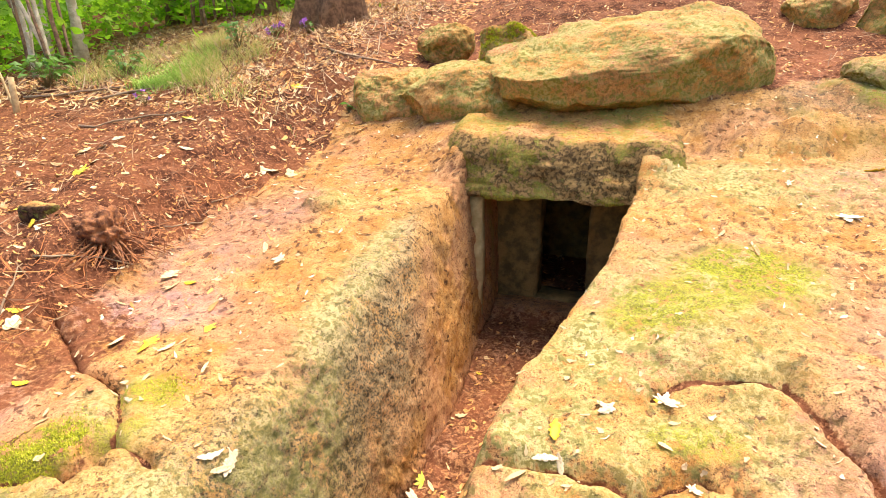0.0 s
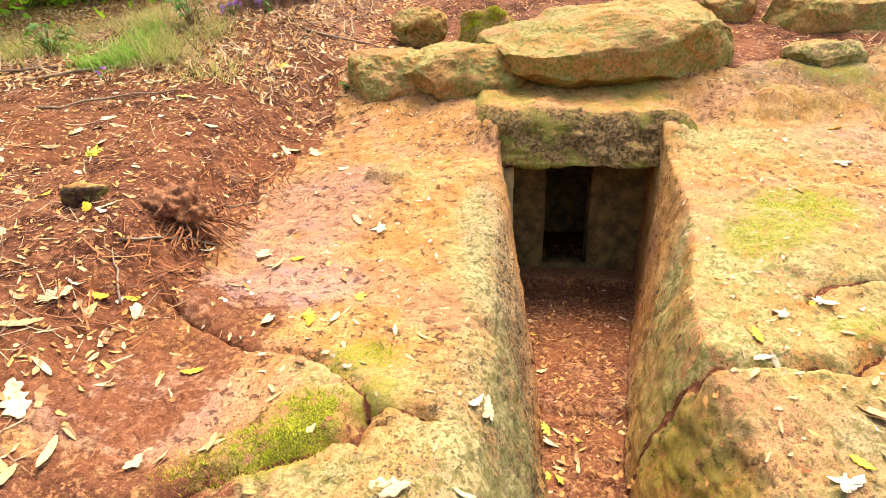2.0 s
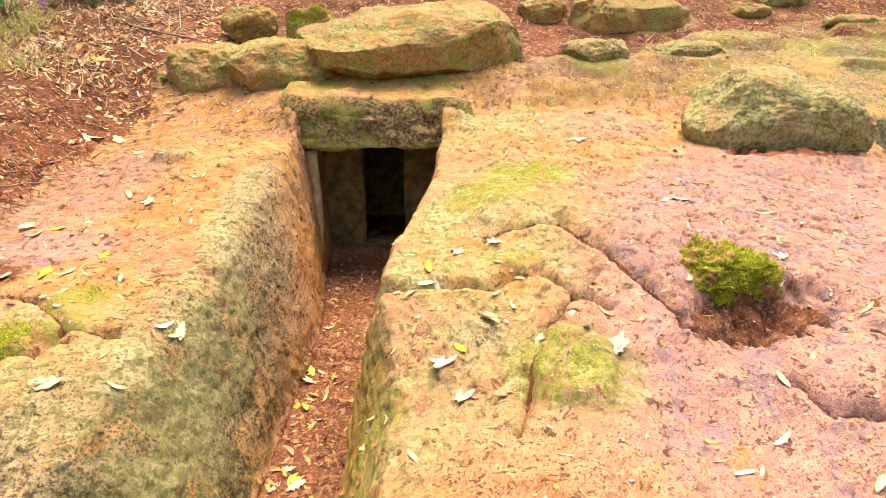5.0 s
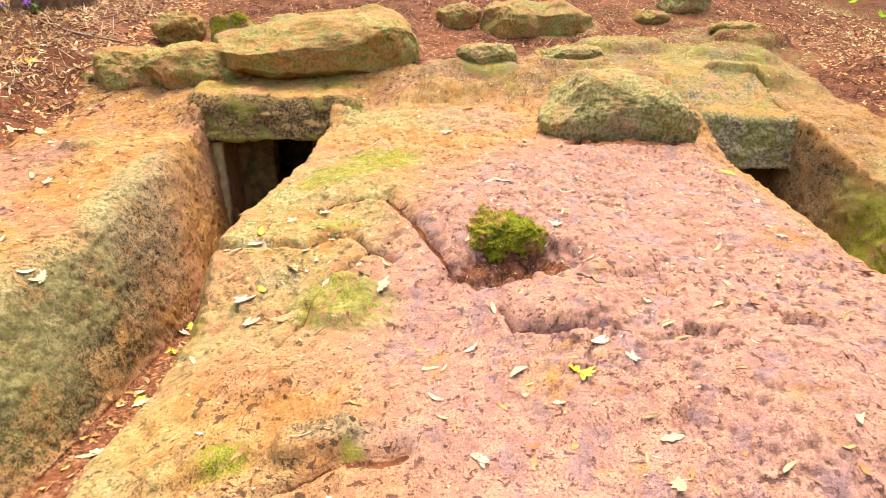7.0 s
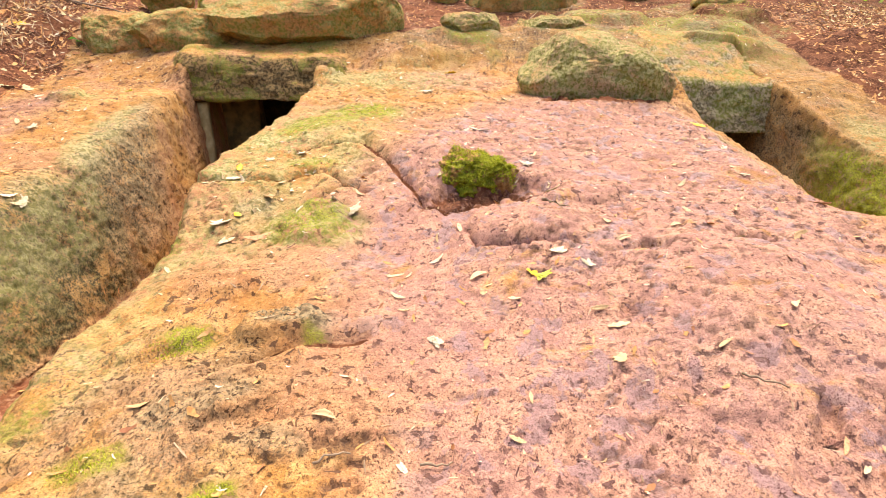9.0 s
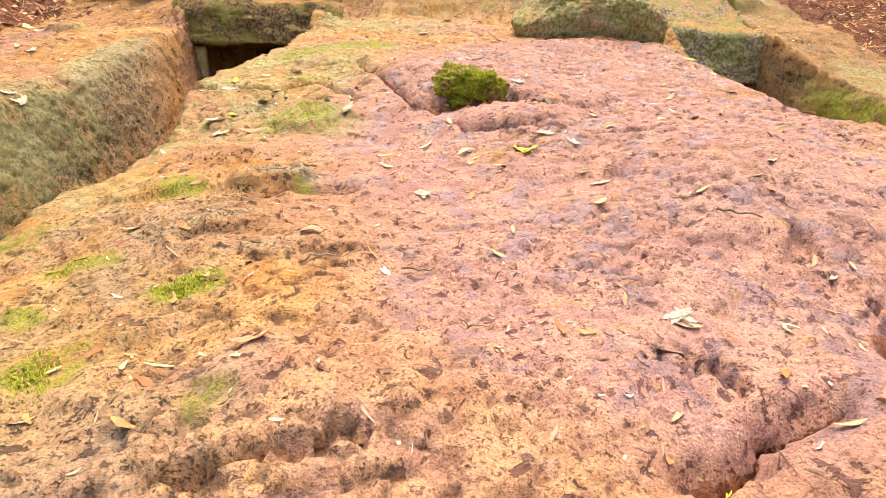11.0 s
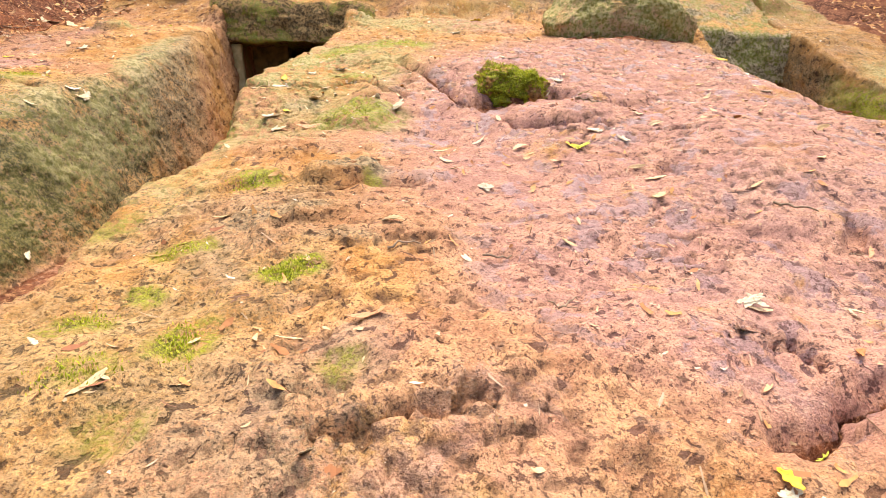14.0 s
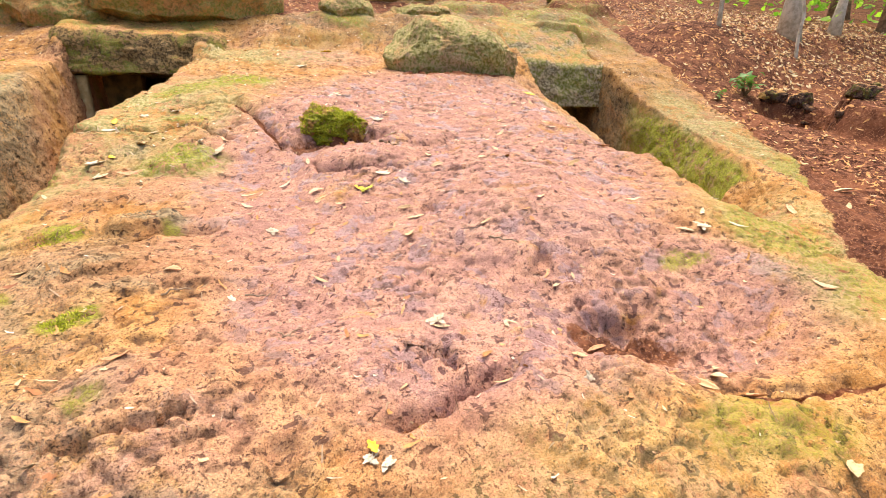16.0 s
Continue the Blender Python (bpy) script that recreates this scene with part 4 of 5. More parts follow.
MID_LEAVES = [(1.83, -0.22, 0.10, 0), (0.55, 1.27, 0.13, 4), (-0.15, 1.19, 0.13, 4), (-0.09, 1.00, 0.08, 4), (0.09, 1.46, 0.17, 1), (0.09, 1.03, 0.14, 3), (-0.30, 0.72, 0.09, 1), (-1.02, 2.31, 0.15, 4), (2.04, 3.56, 0.19, 4), (1.52, 2.60, 0.16, 4), (2.15, 2.41, 0.14, 1), (3.69, 2.72, 0.16, 2), (3.10, 2.22, 0.12, 1), (3.48, 1.64, 0.10, 4), (1.91, 1.86, 0.12, 4), (1.57, 4.49, 0.16, 2), (3.59, 2.42, 0.11, 1), (0.19, 2.12, 0.09, 2)]
NEAR_LEAVES = [(0.53, -1.54, 0.08, 0), (0.63, -1.12, 0.14, 3), (0.81, -1.23, 0.04, 1), (0.18, -1.16, 0.04, 1), (-1.17, 0.21, 0.13, 4), (0.68, -0.46, 0.12, 1), (0.95, -0.62, 0.06, 4), (1.34, -0.55, 0.08, 1), (1.81, -0.95, 0.10, 4), (1.83, -0.98, 0.09, 1), (2.12, -1.00, 0.06, 4), (1.96, -1.22, 0.09, 3), (1.62, -1.35, 0.06, 1), (1.62, -1.55, 0.04, 5), (1.47, -1.64, 0.06, 2), (1.46, -1.67, 0.07, 4), (0.05, -1.34, 0.04, 1), (0.40, -1.48, 0.03, 1), (1.71, -0.54, 0.06, 3), (1.61, -0.64, 0.05, 1), (0.33, -1.15, 0.06, 1)]
HOLLOW_LEAVES = [(2.47, -0.65, 0.09, 3), (2.49, -0.72, 0.08, 1), (2.34, -1.28, 0.11, 1), (2.29, -1.45, 0.10, 4), (2.77, -1.48, 0.13, 1), (2.84, -1.46, 0.14, 1), (2.89, -1.59, 0.12, 3), (2.93, -1.96, 0.18, 1), (3.70, -1.11, 0.12, 1), (1.96, -1.43, 0.08, 1), (1.51, -1.69, 0.07, 4), (3.81, -0.40, 0.13, 4), (2.51, -1.10, 0.11, 3), (4.60, -0.02, 0.16, 1), (4.03, 0.08, 0.09, 4), (3.34, -0.01, 0.10, 1), (3.57, -0.38, 0.11, 4), (2.28, -1.35, 0.07, 3), (5.77, 0.61, 0.22, 1), (5.52, 0.32, 0.20, 1)]
for rows in (BANK_LEAVES, TERRACE_LEAVES, EDGE_LEAVES, RIGHT_LEAVES, ROCK_LEAVES, MID_LEAVES, NEAR_LEAVES, HOLLOW_LEAVES):
    for x, y, size, kind in rows:
        lay_leaf(x, y, size * (0.8 if rows is BANK_LEAVES else 0.92), kind)
# leaves strewn on the passage floor and between the placed ones
for _ in range(36):
    y = leaf_rng.uniform(0.6, 4.5)
    lo, hi = float(along(np.array(y), P1_LB)) + 0.03, float(along(np.array(y), P1_RB)) - 0.03
    lay_leaf(leaf_rng.uniform(lo, lo + (hi - lo) * leaf_rng.uniform(0.3, 1)), y, leaf_rng.uniform(0.05, 0.11), leaf_rng.choice((0, 1, 1, 2, 3, 3, 5)))
for _ in range(62):
    x, y = leaf_rng.uniform(-2.9, 3.9), leaf_rng.uniform(-1.4, 4.6)
    if not -1.75 < x < -0.35:
        lay_leaf(x, y, leaf_rng.uniform(0.05, 0.11), leaf_rng.choice((0, 1, 1, 1, 3, 4, 4)))
for _ in range(40):
    lay_leaf(leaf_rng.uniform(-5.6, -3.0), leaf_rng.uniform(1.0, 5.6), leaf_rng.uniform(0.06, 0.14), leaf_rng.choice((0, 0, 1, 1, 2, 3, 4)))

# ---- litter of small leaves and twigs ----
def island_material(name, tones, rough=0.8, thin=0.0):
    m, nt, bsdf = shader(name)
    rnd = nt.nodes.new("ShaderNodeNewGeometry").outputs["Random Per Island"]
    ramp = nt.nodes.new("ShaderNodeValToRGB")
    ramp.color_ramp.interpolation = "CONSTANT"
    for i, tone in enumerate(tones):
        e = ramp.color_ramp.elements[i] if i < 2 else ramp.color_ramp.elements.new(0.5)
        e.position, e.color = i / len(tones), (*tone, 1)
    link(nt, rnd, ramp.inputs[0])
    n = noise_node(nt, 40.0, 3, 0.6, place(nt))
    col = blend(nt, band(nt, n, 0.40, 0.65, 0.0, 0.5), ramp.outputs[0], tones[0])
    link(nt, col, bsdf.inputs["Base Color"])
    bsdf.inputs["Roughness"].default_value = rough
    if thin:
        glow, mix = nt.nodes.new("ShaderNodeBsdfTranslucent"), nt.nodes.new("ShaderNodeMixShader")
        link(nt, col, glow.inputs["Color"])
        mix.inputs[0].default_value = thin
        link(nt, bsdf.outputs[0], mix.inputs[1])
        link(nt, glow.outputs[0], mix.inputs[2])
        link(nt, mix.outputs[0], nt.nodes["Material Output"].inputs["Surface"])
    return m


litter_mat = island_material("dry litter", ((0.30, 0.11, 0.035), (0.56, 0.30, 0.11), (0.42, 0.17, 0.055), (0.68, 0.48, 0.24), (0.32, 0.12, 0.04), (0.58, 0.28, 0.08), (0.20, 0.065, 0.025), (0.74, 0.60, 0.38), (0.24, 0.085, 0.032), (0.28, 0.10, 0.04), (0.34, 0.14, 0.05)))
root_mat = island_material("rootlets", ((0.34, 0.11, 0.035), (0.48, 0.18, 0.05), (0.22, 0.08, 0.03)))
twig_mat = island_material("dry twigs", ((0.22, 0.12, 0.06), (0.42, 0.28, 0.16), (0.16, 0.07, 0.035), (0.52, 0.38, 0.24), (0.34, 0.16, 0.07)))


def raw_mesh(name, verts, faces, material, smooth=False):
    me = bpy.data.meshes.new(name)
    me.from_pydata(verts, [], faces)
    if smooth:
        me.polygons.foreach_set("use_smooth", np.ones(len(me.polygons), dtype=bool))
    me.materials.append(material)
    return me


def strip(verts, faces, at, up, turn, length, width, curl, n=3, tip=0.15):
    """A narrow bent leaf or blade of n pieces, laid on a surface."""
    tilt = Vector(up).to_track_quat("Z", "Y").to_matrix()
    c, s = math.cos(turn), math.sin(turn)
    base = len(verts)
    for i in range(n + 1):
        t = i / n
        w = width * (tip + (1 - tip) * math.sin(math.pi * (0.15 + 0.75 * t)))
        for k in (-1, 1):
            w *= 1 + 0.45 * math.sin(base * 1.7 + i * 2.3 + k * 4.1)
            x, y, z = (t - 0.5) * length, k * w / 2, curl * length * (2 * t - 1) ** 2 + 0.25 * abs(curl) * w * k
            p = tilt @ Vector((x * c - y * s, x * s + y * c, z))
            verts.append((at[0] + p.x, at[1] + p.y, at[2] + p.z + 0.004))
    for i in range(n):
        a = base + 2 * i
        faces.append((a, a + 1, a + 3, a + 2))


def strewn(name, label, count, where, length, width, material, seed, curl=0.2, jitter=0.35):
    rng = random.Random(seed)
    verts, faces = [], []
    while count > 0:
        p = where(rng)
        if p is None:
            continue
        z, n = on_ground(*p)
        up = (n + Vector((rng.uniform(-jitter, jitter), rng.uniform(-jitter, jitter), 0))).normalized()
        strip(verts, faces, (p[0], p[1], z), up, rng.uniform(0, 6.28), rng.uniform(*length), rng.uniform(*width), rng.uniform(-0.3, 1) * curl)
        count -= 1
    return tagged(new(name, raw_mesh(name, verts, faces, material)), label, "leaf litter", kind="stuff")


def zone(x0, x1, y0, y1, test=None):
    def pick(rng):
        x, y = rng.uniform(x0, x1), rng.uniform(y0, y1)
        return (x, y) if test is None or test(x, y, rng) else None
    return pick


def clumped(x, y, rng, k=1.3):
    return rng.random() < 0.35 + 0.65 * max(0.0, noise.noise((x * k, y * k, 2.0)) + 0.35)


strewn("leaf_litter", "dry brown leaf litter covering the dark soil bank", 7500, zone(-6.5, -2.9, 0.3, 6.2, clumped), (0.015, 0.055), (0.006, 0.022), litter_mat, 1)
strewn("leaf_litter", "dry brown leaf litter on the lower end of the bank", 2200, zone(-6.5, -3.2, -3.0, 0.4, clumped), (0.03, 0.09), (0.014, 0.036), litter_mat, 16)
strewn("leaf_litter", "dry tan leaf litter on the upper slope", 7000, zone(-10.5, -2.5, 4.4, 10.0, clumped), (0.04, 0.12), (0.02, 0.05), litter_mat, 2)
strewn("leaf_litter", "dry brown leaf litter on the hill above the tombs", 7500, zone(-3.0, 8.5, 5.4, 11.5, clumped), (0.025, 0.075), (0.010, 0.026), litter_mat, 3)
strewn("leaf_litter", "dry orange-brown leaf litter past the second passage", 9000, zone(5.6, 13.0, 0.0, 7.5, lambda x, y, rng: x > 5.7 + 0.15 * y), (0.03, 0.085), (0.014, 0.034), litter_mat, 4)
strewn("leaf_litter", "crumbled leaf litter on the sunken passage floor", 420, zone(-1.12, -0.45, 0.5, 4.5), (0.02, 0.07), (0.010, 0.03), litter_mat, 5)
strewn("leaf_litter", "scattered small dry leaves on the bare rock", 520, zone(-2.9, 4.0, -1.7, 5.0, lambda x, y, rng: not -1.7 < x < -0.3), (0.02, 0.07), (0.008, 0.024), litter_mat, 6, 0.15)
strewn("leaf_litter", "scattered straw and splinters on the near rock", 260, zone(0.0, 3.8, -1.9, 1.5), (0.02, 0.08), (0.003, 0.008), twig_mat, 7, 0.1)
strewn("twigs", "dry straw, needles and thin twigs on the soil bank", 1900, zone(-6.0, -2.85, 0.4, 6.0, clumped), (0.06, 0.26), (0.003, 0.007), twig_mat, 8, 0.15)
strewn("twigs", "orange rootlets hanging from the soil edge", 420, zone(-3.3, -2.88, 1.4, 3.7), (0.06, 0.30), (0.003, 0.008), root_mat, 11, 0.35, 0.9)
strewn("twigs", "dry bracken stems and twigs on the upper slope", 4200, zone(-10.0, -3.0, 4.6, 9.0, clumped), (0.15, 0.55), (0.006, 0.014), twig_mat, 9, 0.2, 0.6)
strewn("twigs", "dry twigs on the hill and the far bank", 1500, zone(-2.0, 12.0, 5.6, 11.0), (0.10, 0.45), (0.005, 0.012), twig_mat, 10, 0.12, 0.4)

straw_mat = island_material("pale straw", ((0.50, 0.30, 0.12), (0.66, 0.46, 0.22), (0.74, 0.58, 0.34), (0.40, 0.20, 0.08)))
chip_mat = island_material("pale leaf fragments", ((0.50, 0.33, 0.17), (0.68, 0.56, 0.40), (0.56, 0.40, 0.22), (0.40, 0.20, 0.08), (0.30, 0.13, 0.06)))
strewn("leaf_litter", "pale dry straw and bracken leaves on the upper slope", 7000, zone(-10.0, -3.4, 4.2, 9.0, clumped), (0.04, 0.16), (0.008, 0.028), straw_mat, 12, 0.25, 0.6)
strewn("leaf_litter", "pale leaf fragments scattered on the lichen-covered rock", 1200, zone(-2.8, 5.8, 1.2, 5.4, lambda x, y, rng: not -1.5 < x < -0.4 and not (4.0 < x < 5.5 and y < 4.2)), (0.015, 0.05), (0.008, 0.02), chip_mat, 13, 0.2)
strewn("leaf_litter", "pale leaf fragments on the near rock", 420, zone(-0.3, 3.8, -1.9, 1.4), (0.008, 0.034), (0.003, 0.011), chip_mat, 14, 0.2)
strewn("leaf_litter", "pale orange dry leaves on the slope past the second passage", 2800, zone(7.8, 13.0, 3.6, 8.5, clumped), (0.04, 0.10), (0.02, 0.04), straw_mat, 17, 0.3, 0.5)
strewn("leaf_litter", "large pale cream oak leaves lying on the dark soil bank", 240, zone(-6.0, -2.75, 0.3, 5.4), (0.04, 0.09), (0.018, 0.036), chip_mat, 15, 0.25, 0.4)

# ---- moss tufts, grass and small plants ----
tuft_mat = island_material("moss tuft", ((0.24, 0.25, 0.012), (0.46, 0.49, 0.02), (0.36, 0.40, 0.016), (0.60, 0.56, 0.06)), 0.9, 0.3)
grass_mat = island_material("grass blade", ((0.22, 0.30, 0.06), (0.34, 0.42, 0.08), (0.58, 0.44, 0.20), (0.62, 0.46, 0.22), (0.46, 0.30, 0.12)), 0.7, 0.4)


def tufts(name, label, spots_at, length, width, material, seed, lean=0.7):
    """Short upright blades over round patches: (x, y, half-width, half-depth, count)."""
    rng = random.Random(seed)
    verts, faces = [], []
    for cx, cy, rx, ry, count in spots_at:
        for _ in range(count):
            x, y = rng.gauss(cx, rx * 0.5), rng.gauss(cy, ry * 0.5)
            z, n = on_ground(x, y)
            a, h, w = rng.uniform(0, 6.28), rng.uniform(*length), rng.uniform(*width)
            out = Vector((math.cos(a) * lean * h * rng.random(), math.sin(a) * lean * h * rng.random(), h))
            side = Vector((-math.sin(a), math.cos(a), 0)) * w
            p, b = Vector((x, y, z - 0.004)), len(verts)
            verts += [tuple(p - side), tuple(p + side), tuple(p + out * 0.6 + side * 0.7), tuple(p + out * 0.6 - side * 0.7), tuple(p + out + Vector((out.x, out.y, -0.1 * h)) * 0.5)]
            faces += [(b, b + 1, b + 2, b + 3), (b + 3, b + 2, b + 4)]
    return tagged(new(name, raw_mesh(name, verts, faces, material)), label, "plants", kind="stuff")


tufts("moss_tufts", "bright green moss growing along the rock joints", (
    (-2.03, 1.16, 0.10, 0.12, 1200), (-2.14, 1.02, 0.16, 0.09, 1400), (-2.35, 0.90, 0.14, 0.06, 500), (-1.87, 1.57, 0.12, 0.08, 350), (0.35, -0.80, 0.08, 0.06, 420), (0.15, -1.17, 0.05, 0.09, 320),
    (0.00, -0.05, 0.09, 0.05, 220), (-0.16, -1.01, 0.07, 0.05, 160), (-0.08, -0.56, 0.09, 0.05, 160), (0.60, 3.06, 0.2, 0.15, 400), (-0.04, -1.30, 0.10, 0.06, 200), (6.05, 6.38, 0.35, 0.12, 500), (0.41, 1.10, 0.2, 0.2, 500)),
    (0.006, 0.018), (0.0015, 0.003), tuft_mat, 21)
tufts("grass", "green and straw-coloured grass on the upper slope", (
    (-4.7, 4.95, 0.35, 0.25, 500), (-5.0, 5.35, 0.4, 0.3, 600), (-5.3, 5.8, 0.4, 0.3, 500), (-4.5, 5.6, 0.3, 0.3, 350), (-6.4, 5.0, 0.5, 0.3, 350), (-6.9, 5.9, 0.8, 0.5, 700), (-7.8, 6.6, 1.0, 0.8, 700),
    (-5.9, 6.6, 0.6, 0.4, 350), (-6.6, 7.4, 1.0, 0.7, 500), (-4.0, 4.6, 0.6, 0.3, 200), (9.9, 9.6, 0.5, 0.4, 200)),
    (0.05, 0.20), (0.002, 0.005), grass_mat, 22, 1.5)

green_mat = island_material("fresh grass", ((0.24, 0.42, 0.06), (0.34, 0.55, 0.09), (0.18, 0.32, 0.05), (0.46, 0.60, 0.16)), 0.7, 0.4)
tufts("grass", "fresh green grass lying down the slope", ((-5.1, 5.0, 0.22, 0.30, 900), (-5.2, 5.5, 0.25, 0.3, 700), (-5.35, 4.8, 0.2, 0.15, 350), (-6.0, 5.3, 0.4, 0.2, 350)), (0.05, 0.17), (0.002, 0.004), green_mat, 23, 1.8)

plant_mat = island_material("plant leaf", ((0.08, 0.18, 0.02), (0.16, 0.32, 0.03), (0.12, 0.26, 0.04), (0.24, 0.40, 0.05)), 0.5, 0.4)
violet_mat = island_material("cyclamen petal", ((0.38, 0.12, 0.48), (0.50, 0.20, 0.60)), 0.6)
stem_mat = plain_material("stem", (0.20, 0.13, 0.05), (0.12, 0.09, 0.03), 30)


def tube(pts, radii, sides=8):
    """A tapered, bent stem through the points."""
    bm = bmesh.new()
    rings = []
    for i, (p, r) in enumerate(zip(pts, radii)):
        d = (Vector(pts[min(i + 1, len(pts) - 1)]) - Vector(pts[max(i - 1, 0)])).normalized()
        a = d.orthogonal().normalized()
        b = d.cross(a)
        rings.append([bm.verts.new(Vector(p) + (a * math.cos(k * 2 * math.pi / sides) + b * math.sin(k * 2 * math.pi / sides)) * r) for k in range(sides)])
    for a, b in zip(rings, rings[1:]):
        for k in range(sides):
            bm.faces.new((a[k], a[(k + 1) % sides], b[(k + 1) % sides], b[k]))
    bm.faces.new(rings[0][::-1])
    bm.faces.new(rings[-1])
    bmesh.ops.recalc_face_normals(bm, faces=bm.faces)
    return bm


def plant(x, y, high, leaves, leaf, seed, label, flowers=0, kind="plant"):
    """A low plant: stems, leaves and, where it flowers, petals."""
    rng = random.Random(seed)
    z, _ = on_ground(x, y)
    root = tagged(new(kind), label, "plant")
    root.matrix_world = pose(x, y, z)
    v, f = [], []
    strip(v, f, (0, 0, 0), (0, 0, 1), 0, leaf, leaf * 0.5, -0.15, 4, 0.1)
    leaf_me = raw_mesh("leaf", v, f, plant_mat)
    v, f = [], []
    for k in range(4):
        strip(v, f, (0, 0, 0.02), (math.cos(k * 1.6), math.sin(k * 1.6), 0.4), k * 1.6, 0.05, 0.025, 0.2, 2)
    petal_me = raw_mesh("flower", v, f, violet_mat)
    for i in range(leaves + flowers):
        a, r = rng.uniform(0, 6.28), high * rng.uniform(0.15, 0.8)
        top = Vector((math.cos(a) * r, math.sin(a) * r, high * rng.uniform(0.35, 1.0)))
        part("stem", tube([(0, 0, -0.01), tuple(top * 0.5 + Vector((0, 0, 0.1 * high))), tuple(top)], [0.004, 0.003, 0.002], 5), stem_mat, root)
        ob = new("leaf" if i < leaves else "flower", leaf_me if i < leaves else petal_me)
        ob.parent = root
        s = rng.uniform(0.7, 1.3)
        ob.matrix_local = Matrix.Translation(top) @ pose(0, 0, 0, rng.uniform(-35, 35), rng.uniform(-10, 40), math.degrees(a)) @ Matrix.Diagonal((s, s, s, 1))
    return root


plant(7.15, 3.42, 0.30, 34, 0.11, 31, "bright green leafy seedling on the brown bank")
plant(-4.45, 6.05, 0.16, 16, 0.06, 32, "low cyclamen with violet flowers among dry leaves", 7)
plant(-4.15, 6.35, 0.16, 14, 0.07, 33, "low cyclamen with violet flowers beside the tree root", 5)
plant(-4.9, 4.35, 0.14, 8, 0.06, 34, "low cyclamen with a violet flower on the bank", 3)
plant(-4.8, 5.75, 0.30, 30, 0.10, 35, "small dark green leafy plant on the slope")
plant(-6.9, 4.75, 0.35, 40, 0.12, 36, "green bramble shoots at the wood's edge")
plant(-7.6, 5.4, 0.40, 50, 0.12, 37, "green bramble shoots at the wood's edge")
plant(-6.1, 5.2, 0.30, 36, 0.11, 38, "green bramble shoots on the dry slope")
plant(-2.86, 5.0, 0.10, 7, 0.07, 39, "small pale green sprout beside the boulder")
plant(-2.55, 6.9, 0.22, 18, 0.10, 40, "yellow-green leafy sprout behind the boulders")
plant(6.55, 3.2, 0.15, 12, 0.06, 41, "low green sprout on the bank")

# ---- moss cushion in the hollow ----
cushion_mat = rock_material("moss cushion", False, 0.5, 1.9, 0.3)
mossy = boulder("mossy_stone", (1.49, 1.77, 0.58), (0.56, 0.40, 0.34), (14, 0, 4), 0.75, 64, 0.06, 0.035, label="mossy stone cushion standing in a sunken earth hollow", material=cushion_mat, cat="stone")


def coat(ob, count, seed, label, length=(0.008, 0.024), least=0.0):
    """Moss blades grown on the upper faces of a stone, in patches."""
    rng = random.Random(seed)
    verts, faces = [], []
    bpy.context.view_layer.update()
    mw = ob.matrix_world
    polys = [(mw @ p.center, (mw.to_3x3() @ p.normal).normalized()) for p in ob.data.polygons]
    polys = [q for q in polys if q[1].z > least and noise.noise(q[0] * 6) > -0.30]
    for _ in range(count):
        p, v = rng.choice(polys)
        h = rng.uniform(*length)
        a = Vector((rng.uniform(-1, 1), rng.uniform(-1, 1), rng.uniform(-1, 1))).normalized()
        side, tip, b = v.cross(a) * 0.004, p + (v + a * 0.7) * h, len(verts)
        verts += [tuple(p - side), tuple(p + side), tuple(tip)]
        faces.append((b, b + 1, b + 2))
    return tagged(new("moss_tufts", raw_mesh("moss_tufts", verts, faces, tuft_mat)), label, "moss", kind="stuff")


coat(mossy, 5500, 51, "bright green moss covering the stone in the hollow")
coat(capped, 18000, 52, "bright green moss cap on the small squared boulder", (0.010, 0.028), 0.35)

# ---- root stump, stones, sticks on the bank ----
wood_mat = plain_material("rotten wood", (0.36, 0.14, 0.05), (0.12, 0.04, 0.018), 30, 0.9, 0.02)
stick_mat = plain_material("dead branch", (0.34, 0.24, 0.15), (0.20, 0.13, 0.08), 40, 0.85, 0.004)
pale_mat = plain_material("cut stake", (0.62, 0.44, 0.22), (0.46, 0.30, 0.14), 25, 0.8, 0.003)
bark_mat = plain_material("bark", (0.36, 0.21, 0.12), (0.15, 0.085, 0.05), 14, 0.9, 0.02)
pale_bark_mat = plain_material("pale bark", (0.64, 0.56, 0.42), (0.38, 0.32, 0.22), 10, 0.85, 0.01)
stone_mat = rock_material("dark stone", False, 1.0, 0.25, 0.0, ((0.12, 0.06, 0.035), (0.035, 0.018, 0.012)))


def stick(x, y, length, turn, r, label, mat=None, lift=0.02, rise=0.0, name="stick", cat="stick"):
    rng = random.Random(int(x * 977 + y * 131))
    pts, n = [], 7
    for i in range(n):
        t = i / (n - 1) - 0.5
        px, py = x + math.cos(turn) * t * length + rng.uniform(-1, 1) * 0.02 * length, y + math.sin(turn) * t * length + rng.uniform(-1, 1) * 0.02 * length
        pts.append((px, py, on_ground(px, py)[0] + lift * rng.uniform(0.2, 1) + r * 0.7 + rise * (t + 0.5)))
    return tagged(mesh_object(name, tube(pts, [r * (1 - 0.6 * i / n) for i in range(n)]), mat or stick_mat), label, cat)


stump = tagged(new("root_stump"), "rotten reddish root stump in the dark soil bank", "stump")
sz, _ = on_ground(-3.13, 2.34)
stump.matrix_world = pose(-3.13, 2.34, sz)
bm = bmesh.new()
bmesh.ops.create_icosphere(bm, subdivisions=5, radius=0.15)
for v in bm.verts:
    v.co = (v.co.x * 1.15, v.co.y * 0.9, v.co.z * 1.1 + 0.06)
displace(bm, 0.05, 0.03, 77, 9.0, 0.02)
part("body", bm, wood_mat, stump)
